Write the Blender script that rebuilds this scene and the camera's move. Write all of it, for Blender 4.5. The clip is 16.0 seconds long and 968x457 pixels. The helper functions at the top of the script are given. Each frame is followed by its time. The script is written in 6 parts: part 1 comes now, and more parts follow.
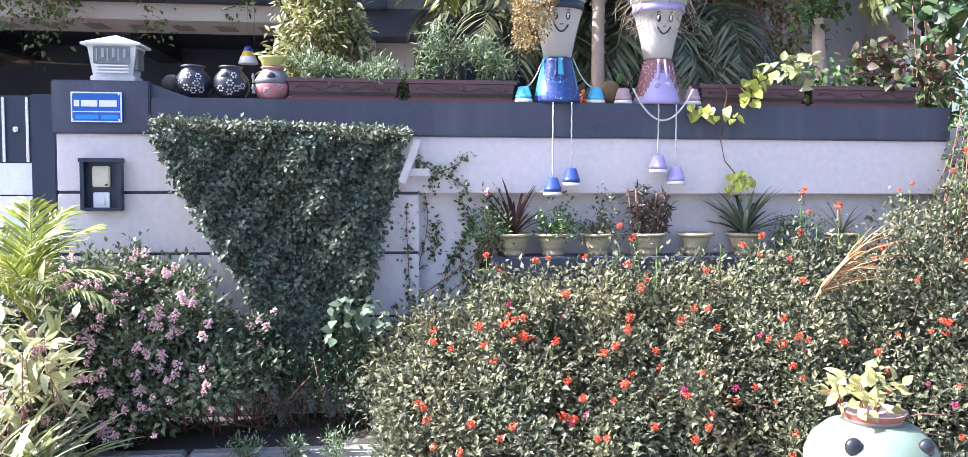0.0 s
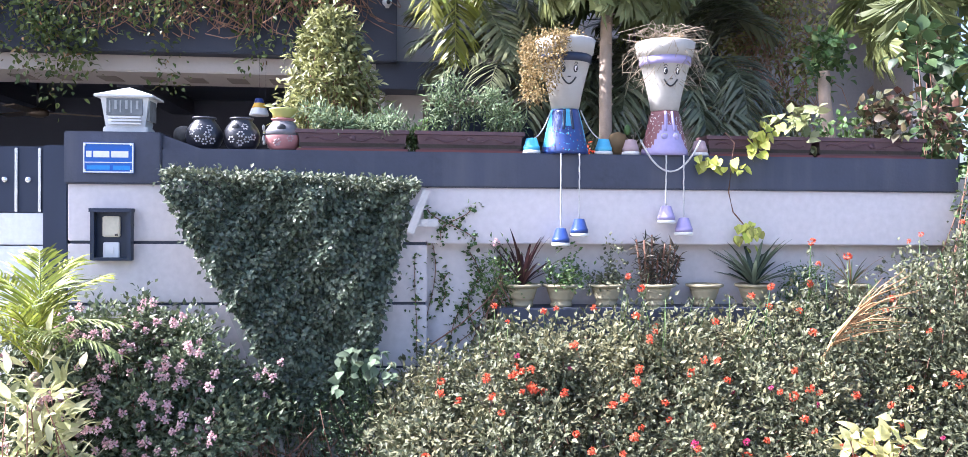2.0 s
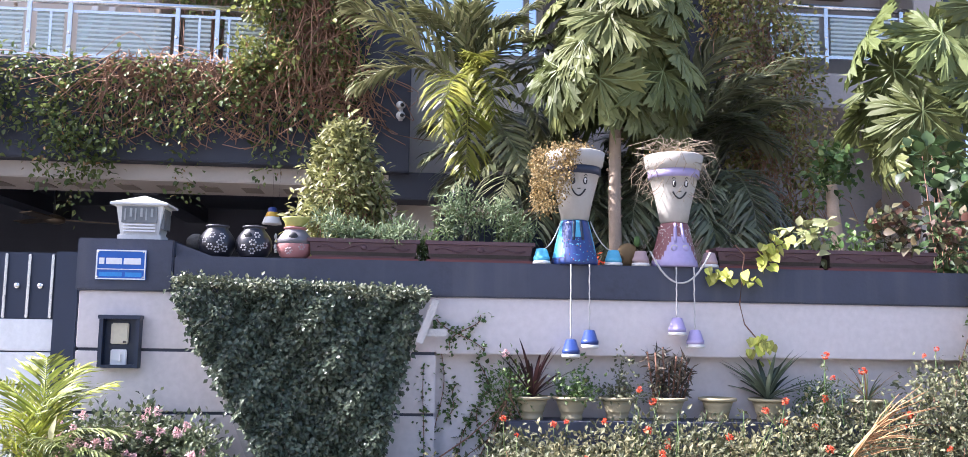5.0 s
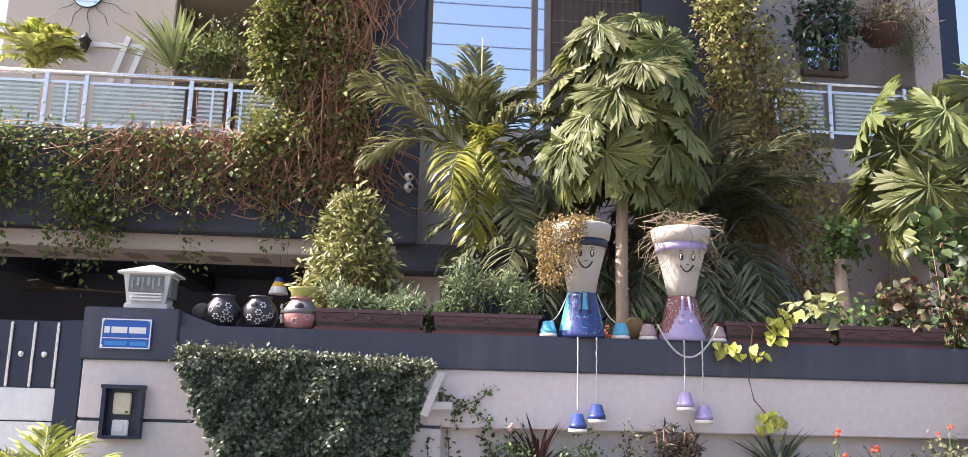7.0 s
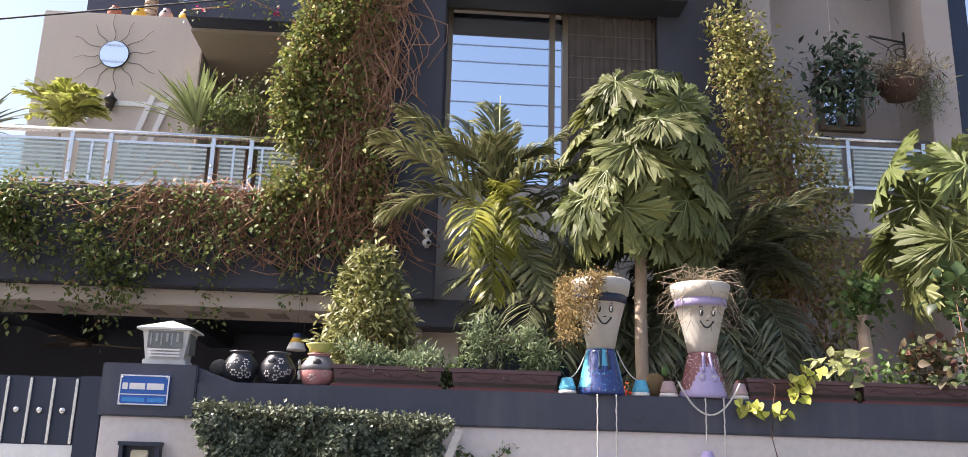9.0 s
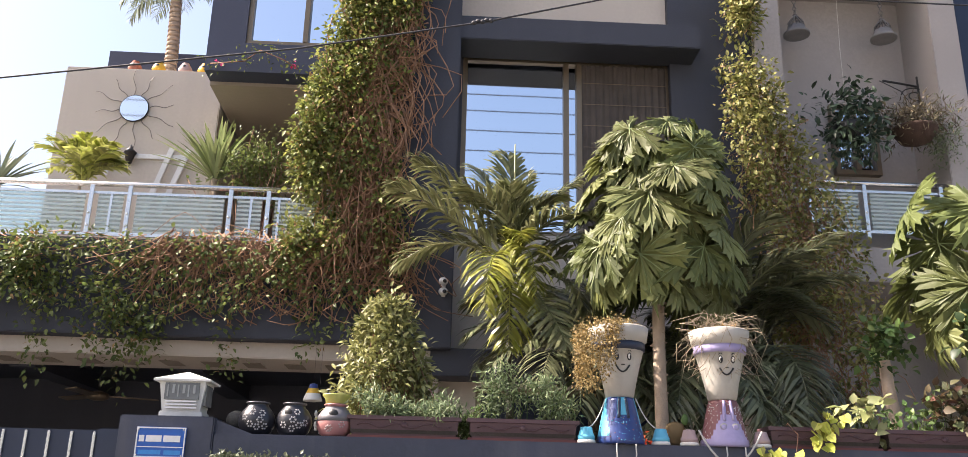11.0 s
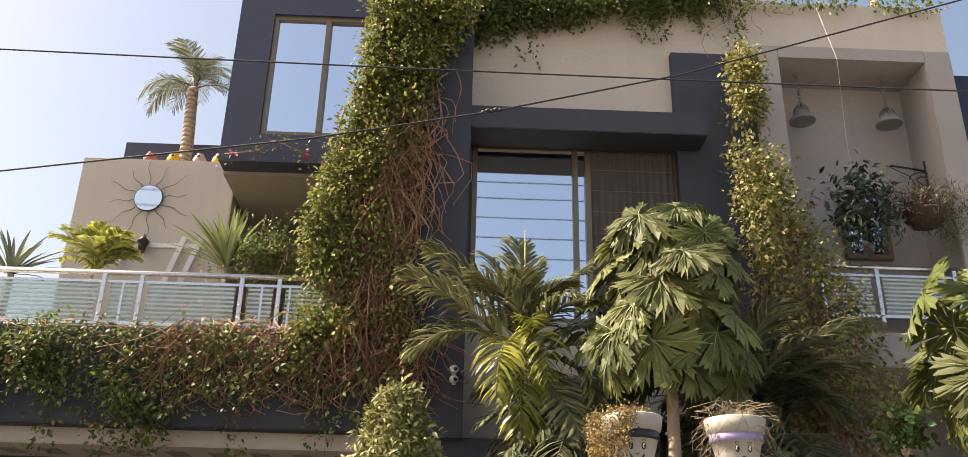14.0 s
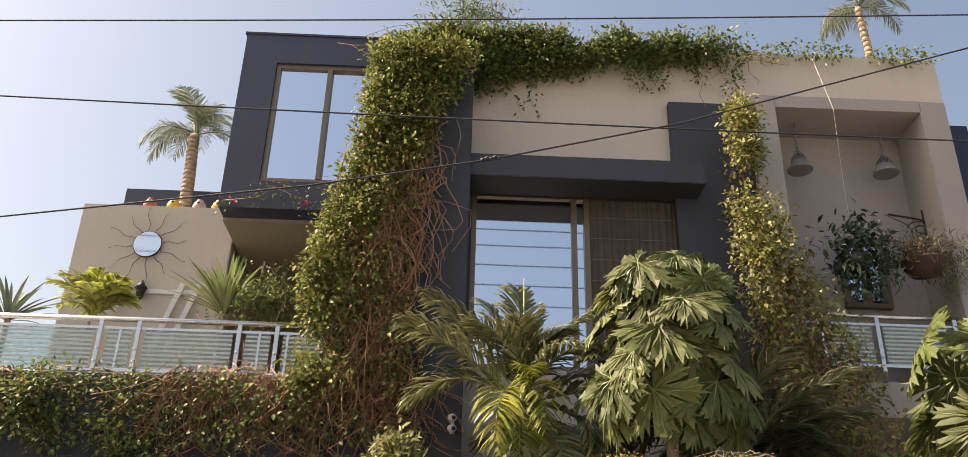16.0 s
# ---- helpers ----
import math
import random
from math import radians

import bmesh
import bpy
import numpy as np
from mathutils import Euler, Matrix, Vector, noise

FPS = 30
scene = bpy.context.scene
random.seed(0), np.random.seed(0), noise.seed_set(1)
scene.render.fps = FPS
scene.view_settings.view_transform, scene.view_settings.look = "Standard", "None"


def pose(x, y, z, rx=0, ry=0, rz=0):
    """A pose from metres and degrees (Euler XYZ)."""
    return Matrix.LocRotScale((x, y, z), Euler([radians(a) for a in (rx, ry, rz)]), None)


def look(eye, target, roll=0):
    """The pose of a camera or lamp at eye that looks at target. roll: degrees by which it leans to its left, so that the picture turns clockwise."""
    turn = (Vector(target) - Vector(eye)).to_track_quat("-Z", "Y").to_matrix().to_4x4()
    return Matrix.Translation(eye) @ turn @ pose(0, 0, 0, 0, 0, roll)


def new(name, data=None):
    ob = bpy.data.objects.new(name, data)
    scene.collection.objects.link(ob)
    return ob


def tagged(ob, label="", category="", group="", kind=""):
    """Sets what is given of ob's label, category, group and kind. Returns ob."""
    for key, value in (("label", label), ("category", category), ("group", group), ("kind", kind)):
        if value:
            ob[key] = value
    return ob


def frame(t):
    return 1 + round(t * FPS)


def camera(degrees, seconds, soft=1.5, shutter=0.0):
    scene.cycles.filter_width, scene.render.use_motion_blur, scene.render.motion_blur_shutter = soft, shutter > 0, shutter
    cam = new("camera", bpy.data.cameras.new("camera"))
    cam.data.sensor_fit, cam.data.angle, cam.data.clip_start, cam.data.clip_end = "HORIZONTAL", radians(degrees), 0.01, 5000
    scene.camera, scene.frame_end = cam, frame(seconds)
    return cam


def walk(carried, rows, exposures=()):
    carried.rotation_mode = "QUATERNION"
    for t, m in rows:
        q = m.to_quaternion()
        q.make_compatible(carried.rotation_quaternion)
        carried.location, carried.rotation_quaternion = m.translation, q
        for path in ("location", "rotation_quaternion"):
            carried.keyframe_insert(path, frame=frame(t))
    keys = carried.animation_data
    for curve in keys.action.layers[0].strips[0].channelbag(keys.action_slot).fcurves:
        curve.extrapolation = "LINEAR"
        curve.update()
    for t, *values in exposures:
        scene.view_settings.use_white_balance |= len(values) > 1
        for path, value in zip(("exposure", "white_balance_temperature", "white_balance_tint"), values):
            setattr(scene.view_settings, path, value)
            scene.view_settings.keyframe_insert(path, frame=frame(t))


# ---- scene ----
# ---- camera: stands on the road edge and tilts up ----
cam = camera(56.22, 16.0, soft=0.65)
EYE = Vector((0, 0, 1.6))
TURNS = [  # seconds, yaw, pitch, roll
    (0, -6.46, -3.52, 0.28), (0.5, -6.42, -2.63, 0.31), (1, -6.26, -1.85, 0.28), (1.5, -6.08, -1.10, 0.37),
    (2, -5.93, -0.33, 0.36), (2.5, -5.77, 1.38, 0.42), (3, -5.56, 3.39, 0.54), (5.5, -5.09, 7.88, 1.15),
    (6, -4.91, 9.63, 1.48), (6.5, -4.78, 10.49, 1.46), (7, -4.70, 11.13, 1.44), (7.5, -4.43, 12.11, 1.47),
    (8, -4.17, 13.39, 1.54), (8.5, -3.80, 13.79, 1.63), (9, -3.43, 14.61, 1.64), (11.5, -2.12, 18.26, 1.38),
    (12, -1.96, 19.12, 1.42), (12.5, -1.75, 20.63, 1.34), (13, -1.59, 21.50, 1.39), (13.5, -1.53, 22.16, 1.35),
    (14, -1.46, 23.08, 1.31), (14.5, -1.34, 23.88, 1.36), (15, -1.38, 24.45, 1.40), (15.5, -1.40, 25.24, 1.43),
    (16, -1.45, 26.07, 1.52)]


def aim(yaw, pitch, roll):
    a, p = radians(yaw), radians(pitch)
    ahead = Vector((-math.sin(a) * math.cos(p), math.cos(a) * math.cos(p), math.sin(p)))
    return look(EYE, EYE + ahead, roll)


EXPOSURES = [(0.0, 2.17, 5400, 19), (3.0, 2.22, 5350, 19), (5.5, 1.84, 5800, 21), (7.5, 1.68, 6400, 19), (8.5, 1.50, 6400, 18), (11.3, 1.60, 6800, 16), (13.0, 1.43, 7250, 15), (16.0, 1.16, 7750, 14)]
walk(cam, [(t, aim(a, p, r)) for t, a, p, r in TURNS], EXPOSURES)

# ---- sky and sun ----
SUN_TO = Vector((-0.70, 0.02, 0.71)).normalized()  # towards the sun
world = bpy.data.worlds.new("world")
scene.world = world
world.use_nodes = True
wn = world.node_tree.nodes
sky = wn.new("ShaderNodeTexSky")
sky.sky_type = "NISHITA"
sky.sun_disc = False
sky.sun_elevation = math.asin(SUN_TO.z)
sky.sun_rotation = math.atan2(SUN_TO.x, SUN_TO.y)
sky.air_density = 1.2
sky.dust_density = 4.5
sky.ozone_density = 1.5
world.node_tree.links.new(sky.outputs[0], wn["Background"].inputs[0])
wn["Background"].inputs[1].default_value = 0.10
sun_data = bpy.data.lights.new("sun", "SUN")
sun_data.energy = 5.0
sun_data.angle = radians(0.8)
sun_data.color = (1.0, 0.93, 0.82)
sun = new("sun", sun_data)
sun.matrix_world = look(SUN_TO * 30, (0, 0, 0))

# ---- materials ----
def nodes_of(name):
    m = bpy.data.materials.new(name)
    m.use_nodes = True
    nt = m.node_tree
    return m, nt, nt.nodes["Principled BSDF"]


def mix_rgb(nt, fac, a, b, mode="MIX"):
    n = nt.nodes.new("ShaderNodeMix")
    n.data_type, n.blend_type = "RGBA", mode
    for sock, val in ((n.inputs[0], fac), (n.inputs[6], a), (n.inputs[7], b)):
        if hasattr(val, "is_output"):
            nt.links.new(val, sock)
        elif isinstance(val, tuple):
            sock.default_value = (*val[:3], 1)
        else:
            sock.default_value = val
    return n.outputs[2]


def noise_of(nt, scale, detail=4, stretch=(1, 1, 1)):
    tc = nt.nodes.new("ShaderNodeTexCoord")
    mp = nt.nodes.new("ShaderNodeMapping")
    mp.inputs["Scale"].default_value = stretch
    nt.links.new(tc.outputs["Object"], mp.inputs[0])
    n = nt.nodes.new("ShaderNodeTexNoise")
    n.inputs["Scale"].default_value, n.inputs["Detail"].default_value = scale, detail
    nt.links.new(mp.outputs[0], n.inputs["Vector"])
    return n.outputs["Fac"]


def ramp(nt, fac, lo, hi):
    n = nt.nodes.new("ShaderNodeMapRange")
    n.inputs[1].default_value, n.inputs[2].default_value = lo, hi
    nt.links.new(fac, n.inputs[0])
    return n.outputs[0]


def surface(name, color, rough=0.7, dark=0.75, large=1.5, fine=40.0, bump=0.15, metal=0.0, streaks=0.0, spec=0.5, coat=0.0):
    """Painted, plastered or fired surface: broad stains, fine grain and slight relief."""
    m, nt, b = nodes_of(name)
    deep = tuple(c * dark for c in color)
    col = mix_rgb(nt, ramp(nt, noise_of(nt, large, 5), 0.35, 0.7), color, deep)
    col = mix_rgb(nt, ramp(nt, noise_of(nt, fine, 3), 0.3, 0.75), col, tuple(c * 0.86 for c in color))
    if streaks:
        st = ramp(nt, noise_of(nt, 7.0, 5, (1, 1, 0.06)), 0.52, 0.75)
        sc = nt.nodes.new("ShaderNodeMath")
        sc.operation = "MULTIPLY"
        sc.inputs[1].default_value = streaks
        nt.links.new(st, sc.inputs[0])
        col = mix_rgb(nt, sc.outputs[0], col, tuple(min(1, c * 0.5 + 0.06) for c in color))
    nt.links.new(col, b.inputs["Base Color"])
    b.inputs["Roughness"].default_value = rough
    b.inputs["Metallic"].default_value = metal
    b.inputs["Specular IOR Level"].default_value = spec
    b.inputs["Coat Weight"].default_value = coat
    if bump:
        bp = nt.nodes.new("ShaderNodeBump")
        bp.inputs["Strength"].default_value, bp.inputs["Distance"].default_value = bump, 0.01
        nt.links.new(noise_of(nt, fine * 1.7, 4), bp.inputs["Height"])
        nt.links.new(bp.outputs[0], b.inputs["Normal"])
    return m


def leafy(name, color, other, gloss=0.45, through_light=0.3, spread=(0.45, 1.5)):
    """Foliage: each leaf differs in tint and lightness, with some light passing through."""
    m, nt, b = nodes_of(name)
    g = nt.nodes.new("ShaderNodeNewGeometry")
    info = nt.nodes.new("ShaderNodeObjectInfo")
    add = nt.nodes.new("ShaderNodeMath")
    add.operation = "ADD"
    nt.links.new(g.outputs["Random Per Island"], add.inputs[0])
    nt.links.new(info.outputs["Random"], add.inputs[1])
    fr = nt.nodes.new("ShaderNodeMath")
    fr.operation = "FRACT"
    nt.links.new(add.outputs[0], fr.inputs[0])
    col = mix_rgb(nt, fr.outputs[0], color, other)
    wn_ = nt.nodes.new("ShaderNodeTexWhiteNoise")
    wn_.noise_dimensions = "1D"
    nt.links.new(fr.outputs[0], wn_.inputs["W"])
    mr = nt.nodes.new("ShaderNodeMapRange")
    mr.inputs[3].default_value, mr.inputs[4].default_value = spread
    nt.links.new(wn_.outputs["Value"], mr.inputs[0])
    hs = nt.nodes.new("ShaderNodeHueSaturation")
    nt.links.new(mr.outputs[0], hs.inputs["Value"])
    nt.links.new(col, hs.inputs["Color"])
    nt.links.new(hs.outputs[0], b.inputs["Base Color"])
    b.inputs["Roughness"].default_value = gloss
    b.inputs["Specular IOR Level"].default_value = 0.35
    tr = nt.nodes.new("ShaderNodeBsdfTranslucent")
    nt.links.new(hs.outputs[0], tr.inputs["Color"])
    mx = nt.nodes.new("ShaderNodeMixShader")
    mx.inputs[0].default_value = through_light
    nt.links.new(b.outputs[0], mx.inputs[1])
    nt.links.new(tr.outputs[0], mx.inputs[2])
    nt.links.new(mx.outputs[0], nt.nodes["Material Output"].inputs["Surface"])
    return m


BEIGE = surface("beige_paint", (0.56, 0.50, 0.44), 0.8, 0.85, 0.9, 30, 0.12, streaks=0.12)
GREYWALL = surface("grey_paint", (0.625, 0.575, 0.565), 0.75, 0.94, 0.8, 25, 0.08, streaks=0.07)
DARK = surface("charcoal_paint", (0.040, 0.044, 0.062), 0.65, 0.75, 1.2, 35, 0.12, streaks=0.1)
COPING = surface("slate_blue_paint", (0.050, 0.056, 0.086), 0.6, 0.6, 2.6, 30, 0.2, streaks=0.6)
# charcoal paint with the sky's blue reflection put into its colour
SKYDARK = surface("charcoal_sky_tint", (0.042, 0.050, 0.088), 0.55, 0.8, 1.2, 35, 0.12, streaks=0.1)
TAUPE = surface("taupe_paint", (0.35, 0.322, 0.31), 0.8, 0.85, 0.9, 30, 0.12, streaks=0.12)
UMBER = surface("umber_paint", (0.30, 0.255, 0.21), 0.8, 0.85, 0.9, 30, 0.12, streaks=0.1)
NAVY = surface("navy_paint", (0.012, 0.021, 0.05), 0.4, 0.75, 2, 40, 0.05)
WHITE = surface("white_paint", (0.74, 0.74, 0.74), 0.55, 0.88, 2, 40, 0.06, streaks=0.15)
STEEL = surface("steel", (0.72, 0.72, 0.72), 0.25, 0.9, 5, 80, 0.03, metal=0.9)
BRONZE = surface("bronze_aluminium", (0.22, 0.17, 0.12), 0.4, 0.85, 5, 80, 0.03, metal=0.6)
IRON = surface("black_iron", (0.02, 0.02, 0.022), 0.5, 0.8, 8, 90, 0.1)
CONCRETE = surface("concrete", (0.33, 0.31, 0.29), 0.9, 0.7, 1.5, 30, 0.3)
SOIL = surface("soil", (0.055, 0.042, 0.032), 0.95, 0.6, 4, 30, 0.6)
ASPHALT = surface("asphalt", (0.06, 0.058, 0.056), 0.9, 0.8, 0.8, 60, 0.4)
CREAM = surface("cream_pot", (0.46, 0.43, 0.38), 0.6, 0.8, 5, 40, 0.12, streaks=0.35)
CLAY = surface("olive_cream_clay", (0.36, 0.31, 0.19), 0.7, 0.75, 6, 40, 0.15, streaks=0.2)
LILAC = surface("lilac_paint", (0.36, 0.31, 0.52), 0.5, 0.85, 8, 40, 0.05)
BLUE = surface("cobalt_paint", (0.025, 0.05, 0.19), 0.35, 0.7, 8, 40, 0.05)
SKYBLUE = surface("sky_blue_paint", (0.10, 0.42, 0.60), 0.45, 0.85, 8, 40, 0.05)
DUSTYPINK = surface("dusty_pink_paint", (0.42, 0.30, 0.29), 0.65, 0.8, 10, 50, 0.1)
RUSTRED = surface("brick_red_paint", (0.20, 0.075, 0.08), 0.55, 0.8, 8, 40, 0.05)
WHITEPOT = surface("white_glaze", (0.72, 0.70, 0.66), 0.5, 0.85, 8, 40, 0.05)
BLACKPOT = surface("black_glaze", (0.022, 0.022, 0.028), 0.3, 0.8, 8, 40, 0.06)
PINKPOT = surface("rose_glaze", (0.45, 0.20, 0.19), 0.4, 0.8, 8, 40, 0.06)
LIME = surface("lime_glaze", (0.42, 0.42, 0.12), 0.45, 0.8, 8, 40, 0.05)
PLUM = surface("plum_plastic", (0.095, 0.046, 0.052), 0.45, 0.75, 5, 60, 0.05, streaks=0.12)
TERRACOTTA = surface("terracotta", (0.34, 0.12, 0.08), 0.75, 0.8, 6, 50, 0.1)
SAGE = surface("sage_glaze", (0.17, 0.22, 0.16), 0.5, 0.88, 6, 40, 0.06)
PALEWOOD = surface("weathered_white_wood", (0.50, 0.48, 0.46), 0.8, 0.7, 6, 50, 0.3, streaks=0.4)
ROPE = surface("rope", (0.55, 0.53, 0.50), 0.9, 0.7, 30, 200, 0.3)
BARK = surface("pale_bark", (0.45, 0.34, 0.25), 0.85, 0.6, 9, 45, 0.5, streaks=0.2)
TWIG = surface("brown_twig", (0.25, 0.125, 0.08), 0.85, 0.6, 12, 60, 0.2)
VINESTEM = surface("dry_vine_stem", (0.37, 0.205, 0.125), 0.85, 0.6, 12, 60, 0.2)
STRAW = surface("dry_straw", (0.48, 0.27, 0.12), 0.8, 0.7, 12, 60, 0.2)
CABLE = surface("cable_rubber", (0.025, 0.025, 0.03), 0.6, 0.8, 8, 60, 0.0)
SIGNBLUE = surface("sign_blue", (0.012, 0.10, 0.42), 0.3, 0.9, 10, 60, 0.0)
SIGNTEXT = surface("sign_blue_text", (0.03, 0.24, 0.60), 0.4, 0.9, 10, 60, 0.0)
PLASTIC = surface("ivory_plastic", (0.62, 0.56, 0.42), 0.4, 0.9, 10, 60, 0.02)
SILVER = surface("weathered_white_metal", (0.60, 0.60, 0.58), 0.5, 0.75, 8, 50, 0.1, streaks=0.3)
YELLOWPOT = surface("yellow_glaze", (0.65, 0.38, 0.03), 0.5, 0.85, 8, 40, 0.05)
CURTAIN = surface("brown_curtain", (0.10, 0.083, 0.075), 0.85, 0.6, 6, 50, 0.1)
MARK = surface("black_marking", (0.012, 0.012, 0.014), 0.5, 0.9, 8, 40, 0.0)
TEALBLUE = surface("orange_red_glaze", (0.5, 0.10, 0.03), 0.5, 0.8, 8, 40, 0.0)


def mirror_glass(name, tint, rough=0.02):
    m, nt, b = nodes_of(name)
    b.inputs["Base Color"].default_value = (*tint, 1)
    b.inputs["Metallic"].default_value = 1.0
    b.inputs["Roughness"].default_value = rough
    bp = nt.nodes.new("ShaderNodeBump")
    bp.inputs["Strength"].default_value, bp.inputs["Distance"].default_value = 0.02, 0.01
    nt.links.new(noise_of(nt, 1.2, 2), bp.inputs["Height"])
    nt.links.new(bp.outputs[0], b.inputs["Normal"])
    return m


WINGLASS = mirror_glass("reflective_blue_glass", (0.74, 0.80, 0.88))
MIRROR = mirror_glass("mirror", (0.85, 0.87, 0.88), 0.03)


def frosted(name):
    m, nt, b = nodes_of(name)
    wv = nt.nodes.new("ShaderNodeTexWave")
    tc = nt.nodes.new("ShaderNodeTexCoord")
    nt.links.new(tc.outputs["Object"], wv.inputs["Vector"])
    wv.bands_direction = "Z"
    wv.inputs["Scale"].default_value = 7.5
    wv.inputs["Distortion"].default_value = 0.0
    f = ramp(nt, wv.outputs["Fac"], 0.35, 0.5)
    b.inputs["Base Color"].default_value = (0.60, 0.66, 0.66, 1)
    b.inputs["Roughness"].default_value = 0.35
    tr = nt.nodes.new("ShaderNodeBsdfTransparent")
    tr.inputs[0].default_value = (0.75, 0.85, 0.85, 1)
    mr = nt.nodes.new("ShaderNodeMapRange")
    mr.inputs[3].default_value, mr.inputs[4].default_value = 0.75, 0.25
    nt.links.new(f, mr.inputs[0])
    mx = nt.nodes.new("ShaderNodeMixShader")
    nt.links.new(mr.outputs[0], mx.inputs[0])
    nt.links.new(tr.outputs[0], mx.inputs[1])
    nt.links.new(b.outputs[0], mx.inputs[2])
    nt.links.new(mx.outputs[0], nt.nodes["Material Output"].inputs["Surface"])
    return m


FROSTED = frosted("striped_frosted_glass")

# foliage
L_HEDGE = leafy("creeper_leaf", (0.07, 0.095, 0.06), (0.13, 0.15, 0.098), 0.28, 0.14, (0.3, 1.45))
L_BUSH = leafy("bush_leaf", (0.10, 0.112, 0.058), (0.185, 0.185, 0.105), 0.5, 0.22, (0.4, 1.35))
# paler, yellower copy of the bush leaf, sunlight put into its colour
L_BUSH2 = leafy("bush_leaf_sun_tint", (0.18, 0.172, 0.085), (0.28, 0.258, 0.14), 0.6, 0.25, (0.6, 1.25))
L_LANTANA = leafy("lantana_leaf", (0.075, 0.10, 0.05), (0.17, 0.19, 0.105), 0.45, 0.22)
L_PALE = leafy("pale_leaf", (0.22, 0.25, 0.09), (0.36, 0.36, 0.18), 0.5, 0.3)
L_YELLOW = leafy("yellow_green_leaf", (0.38, 0.42, 0.06), (0.52, 0.50, 0.12), 0.45, 0.35)
L_GREEN = leafy("fresh_leaf", (0.06, 0.12, 0.035), (0.14, 0.19, 0.06), 0.45, 0.3)
L_FERN = leafy("grey_green_leaf", (0.10, 0.15, 0.07), (0.20, 0.24, 0.13), 0.6, 0.3)
L_PAPAYA = leafy("papaya_leaf", (0.10, 0.125, 0.036), (0.20, 0.212, 0.075), 0.52, 0.30, (0.6, 1.25))
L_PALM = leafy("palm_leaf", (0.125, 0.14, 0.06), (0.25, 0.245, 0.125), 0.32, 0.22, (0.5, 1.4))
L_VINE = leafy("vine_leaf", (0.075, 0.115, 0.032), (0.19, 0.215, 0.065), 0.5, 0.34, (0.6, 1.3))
# darker copy of the palm leaf: shade put into the colour
L_PALMSHADE = leafy("palm_leaf_shade_tint", (0.075, 0.09, 0.045), (0.17, 0.175, 0.10), 0.3, 0.16)
L_DRY = leafy("dry_leaf", (0.22, 0.12, 0.05), (0.36, 0.24, 0.11), 0.7, 0.25)
L_DARKRED = leafy("dark_red_leaf", (0.035, 0.015, 0.018), (0.07, 0.03, 0.03), 0.4, 0.1)
L_GREYSPIKE = leafy("blue_green_spike", (0.09, 0.12, 0.085), (0.17, 0.20, 0.14), 0.45, 0.15)
L_RUST = leafy("rust_leaf", (0.18, 0.06, 0.035), (0.16, 0.16, 0.08), 0.55, 0.25)
F_RED = leafy("red_petal", (0.60, 0.07, 0.03), (0.66, 0.14, 0.06), 0.5, 0.25, (0.8, 1.2))
F_PINK = leafy("pink_petal", (0.62, 0.34, 0.36), (0.74, 0.56, 0.54), 0.5, 0.25, (0.85, 1.15))
F_MAGENTA = leafy("magenta_petal", (0.55, 0.04, 0.16), (0.6, 0.08, 0.2), 0.5, 0.25, (0.8, 1.2))


# ---- building blocks ----
def mesh_from(name, bm, material):
    me = bpy.data.meshes.new(name)
    bm.to_mesh(me)
    bm.free()
    for m in (material if isinstance(material, (list, tuple)) else [material]):
        me.materials.append(m)
    return me


def part(name, bm, material, parent=None, label=""):
    """One mesh object from a bmesh, under a thing or a part."""
    ob = new(name, mesh_from(name, bm, material))
    if parent is not None:
        ob.parent = parent
    if label:
        ob["label"] = label
    return ob


def thing(name, label, category, group="", at=(0, 0, 0), kind=""):
    return tagged(put(new(name), pose(*at)), label, category, group, kind)


def put(ob, m):
    ob.matrix_basis = m
    return ob


def box(bm, x0, x1, y0, y1, z0, z1, bevel=0.0, mi=0):
    vs = [bm.verts.new((x, y, z)) for x in (x0, x1) for y in (y0, y1) for z in (z0, z1)]
    fs = [bm.faces.new([vs[i] for i in q]) for q in ((0, 1, 3, 2), (4, 6, 7, 5), (0, 4, 5, 1), (2, 3, 7, 6), (0, 2, 6, 4), (1, 5, 7, 3))]
    for f in fs:
        f.material_index = mi
    if bevel:
        es = list({e for f in fs for e in f.edges})
        bmesh.ops.bevel(bm, geom=es, offset=bevel, segments=2, affect="EDGES", material=-1)
    return bm


def boxed(*a, **k):
    return box(bmesh.new(), *a, **k)


def lathe(bm, profile, segs=24, cx=0, cy=0, cz=0, mats=None):
    """Turned shape round a vertical axis; profile: (radius, height) pairs; mats: material of each band."""
    rings = []
    for r, z in profile:
        rings.append([bm.verts.new((cx + r * math.cos(2 * math.pi * i / segs), cy + r * math.sin(2 * math.pi * i / segs), cz + z)) for i in range(segs)])
    for k in range(len(rings) - 1):
        for i in range(segs):
            j = (i + 1) % segs
            f = bm.faces.new((rings[k][i], rings[k][j], rings[k + 1][j], rings[k + 1][i]))
            f.smooth = True
            if mats:
                f.material_index = mats[min(k, len(mats) - 1)]
    for ring, flip in ((rings[0], True), (rings[-1], False)):
        f = bm.faces.new(ring[::-1] if flip else ring)
        if mats:
            f.material_index = mats[0] if flip else mats[-1]
    return bm


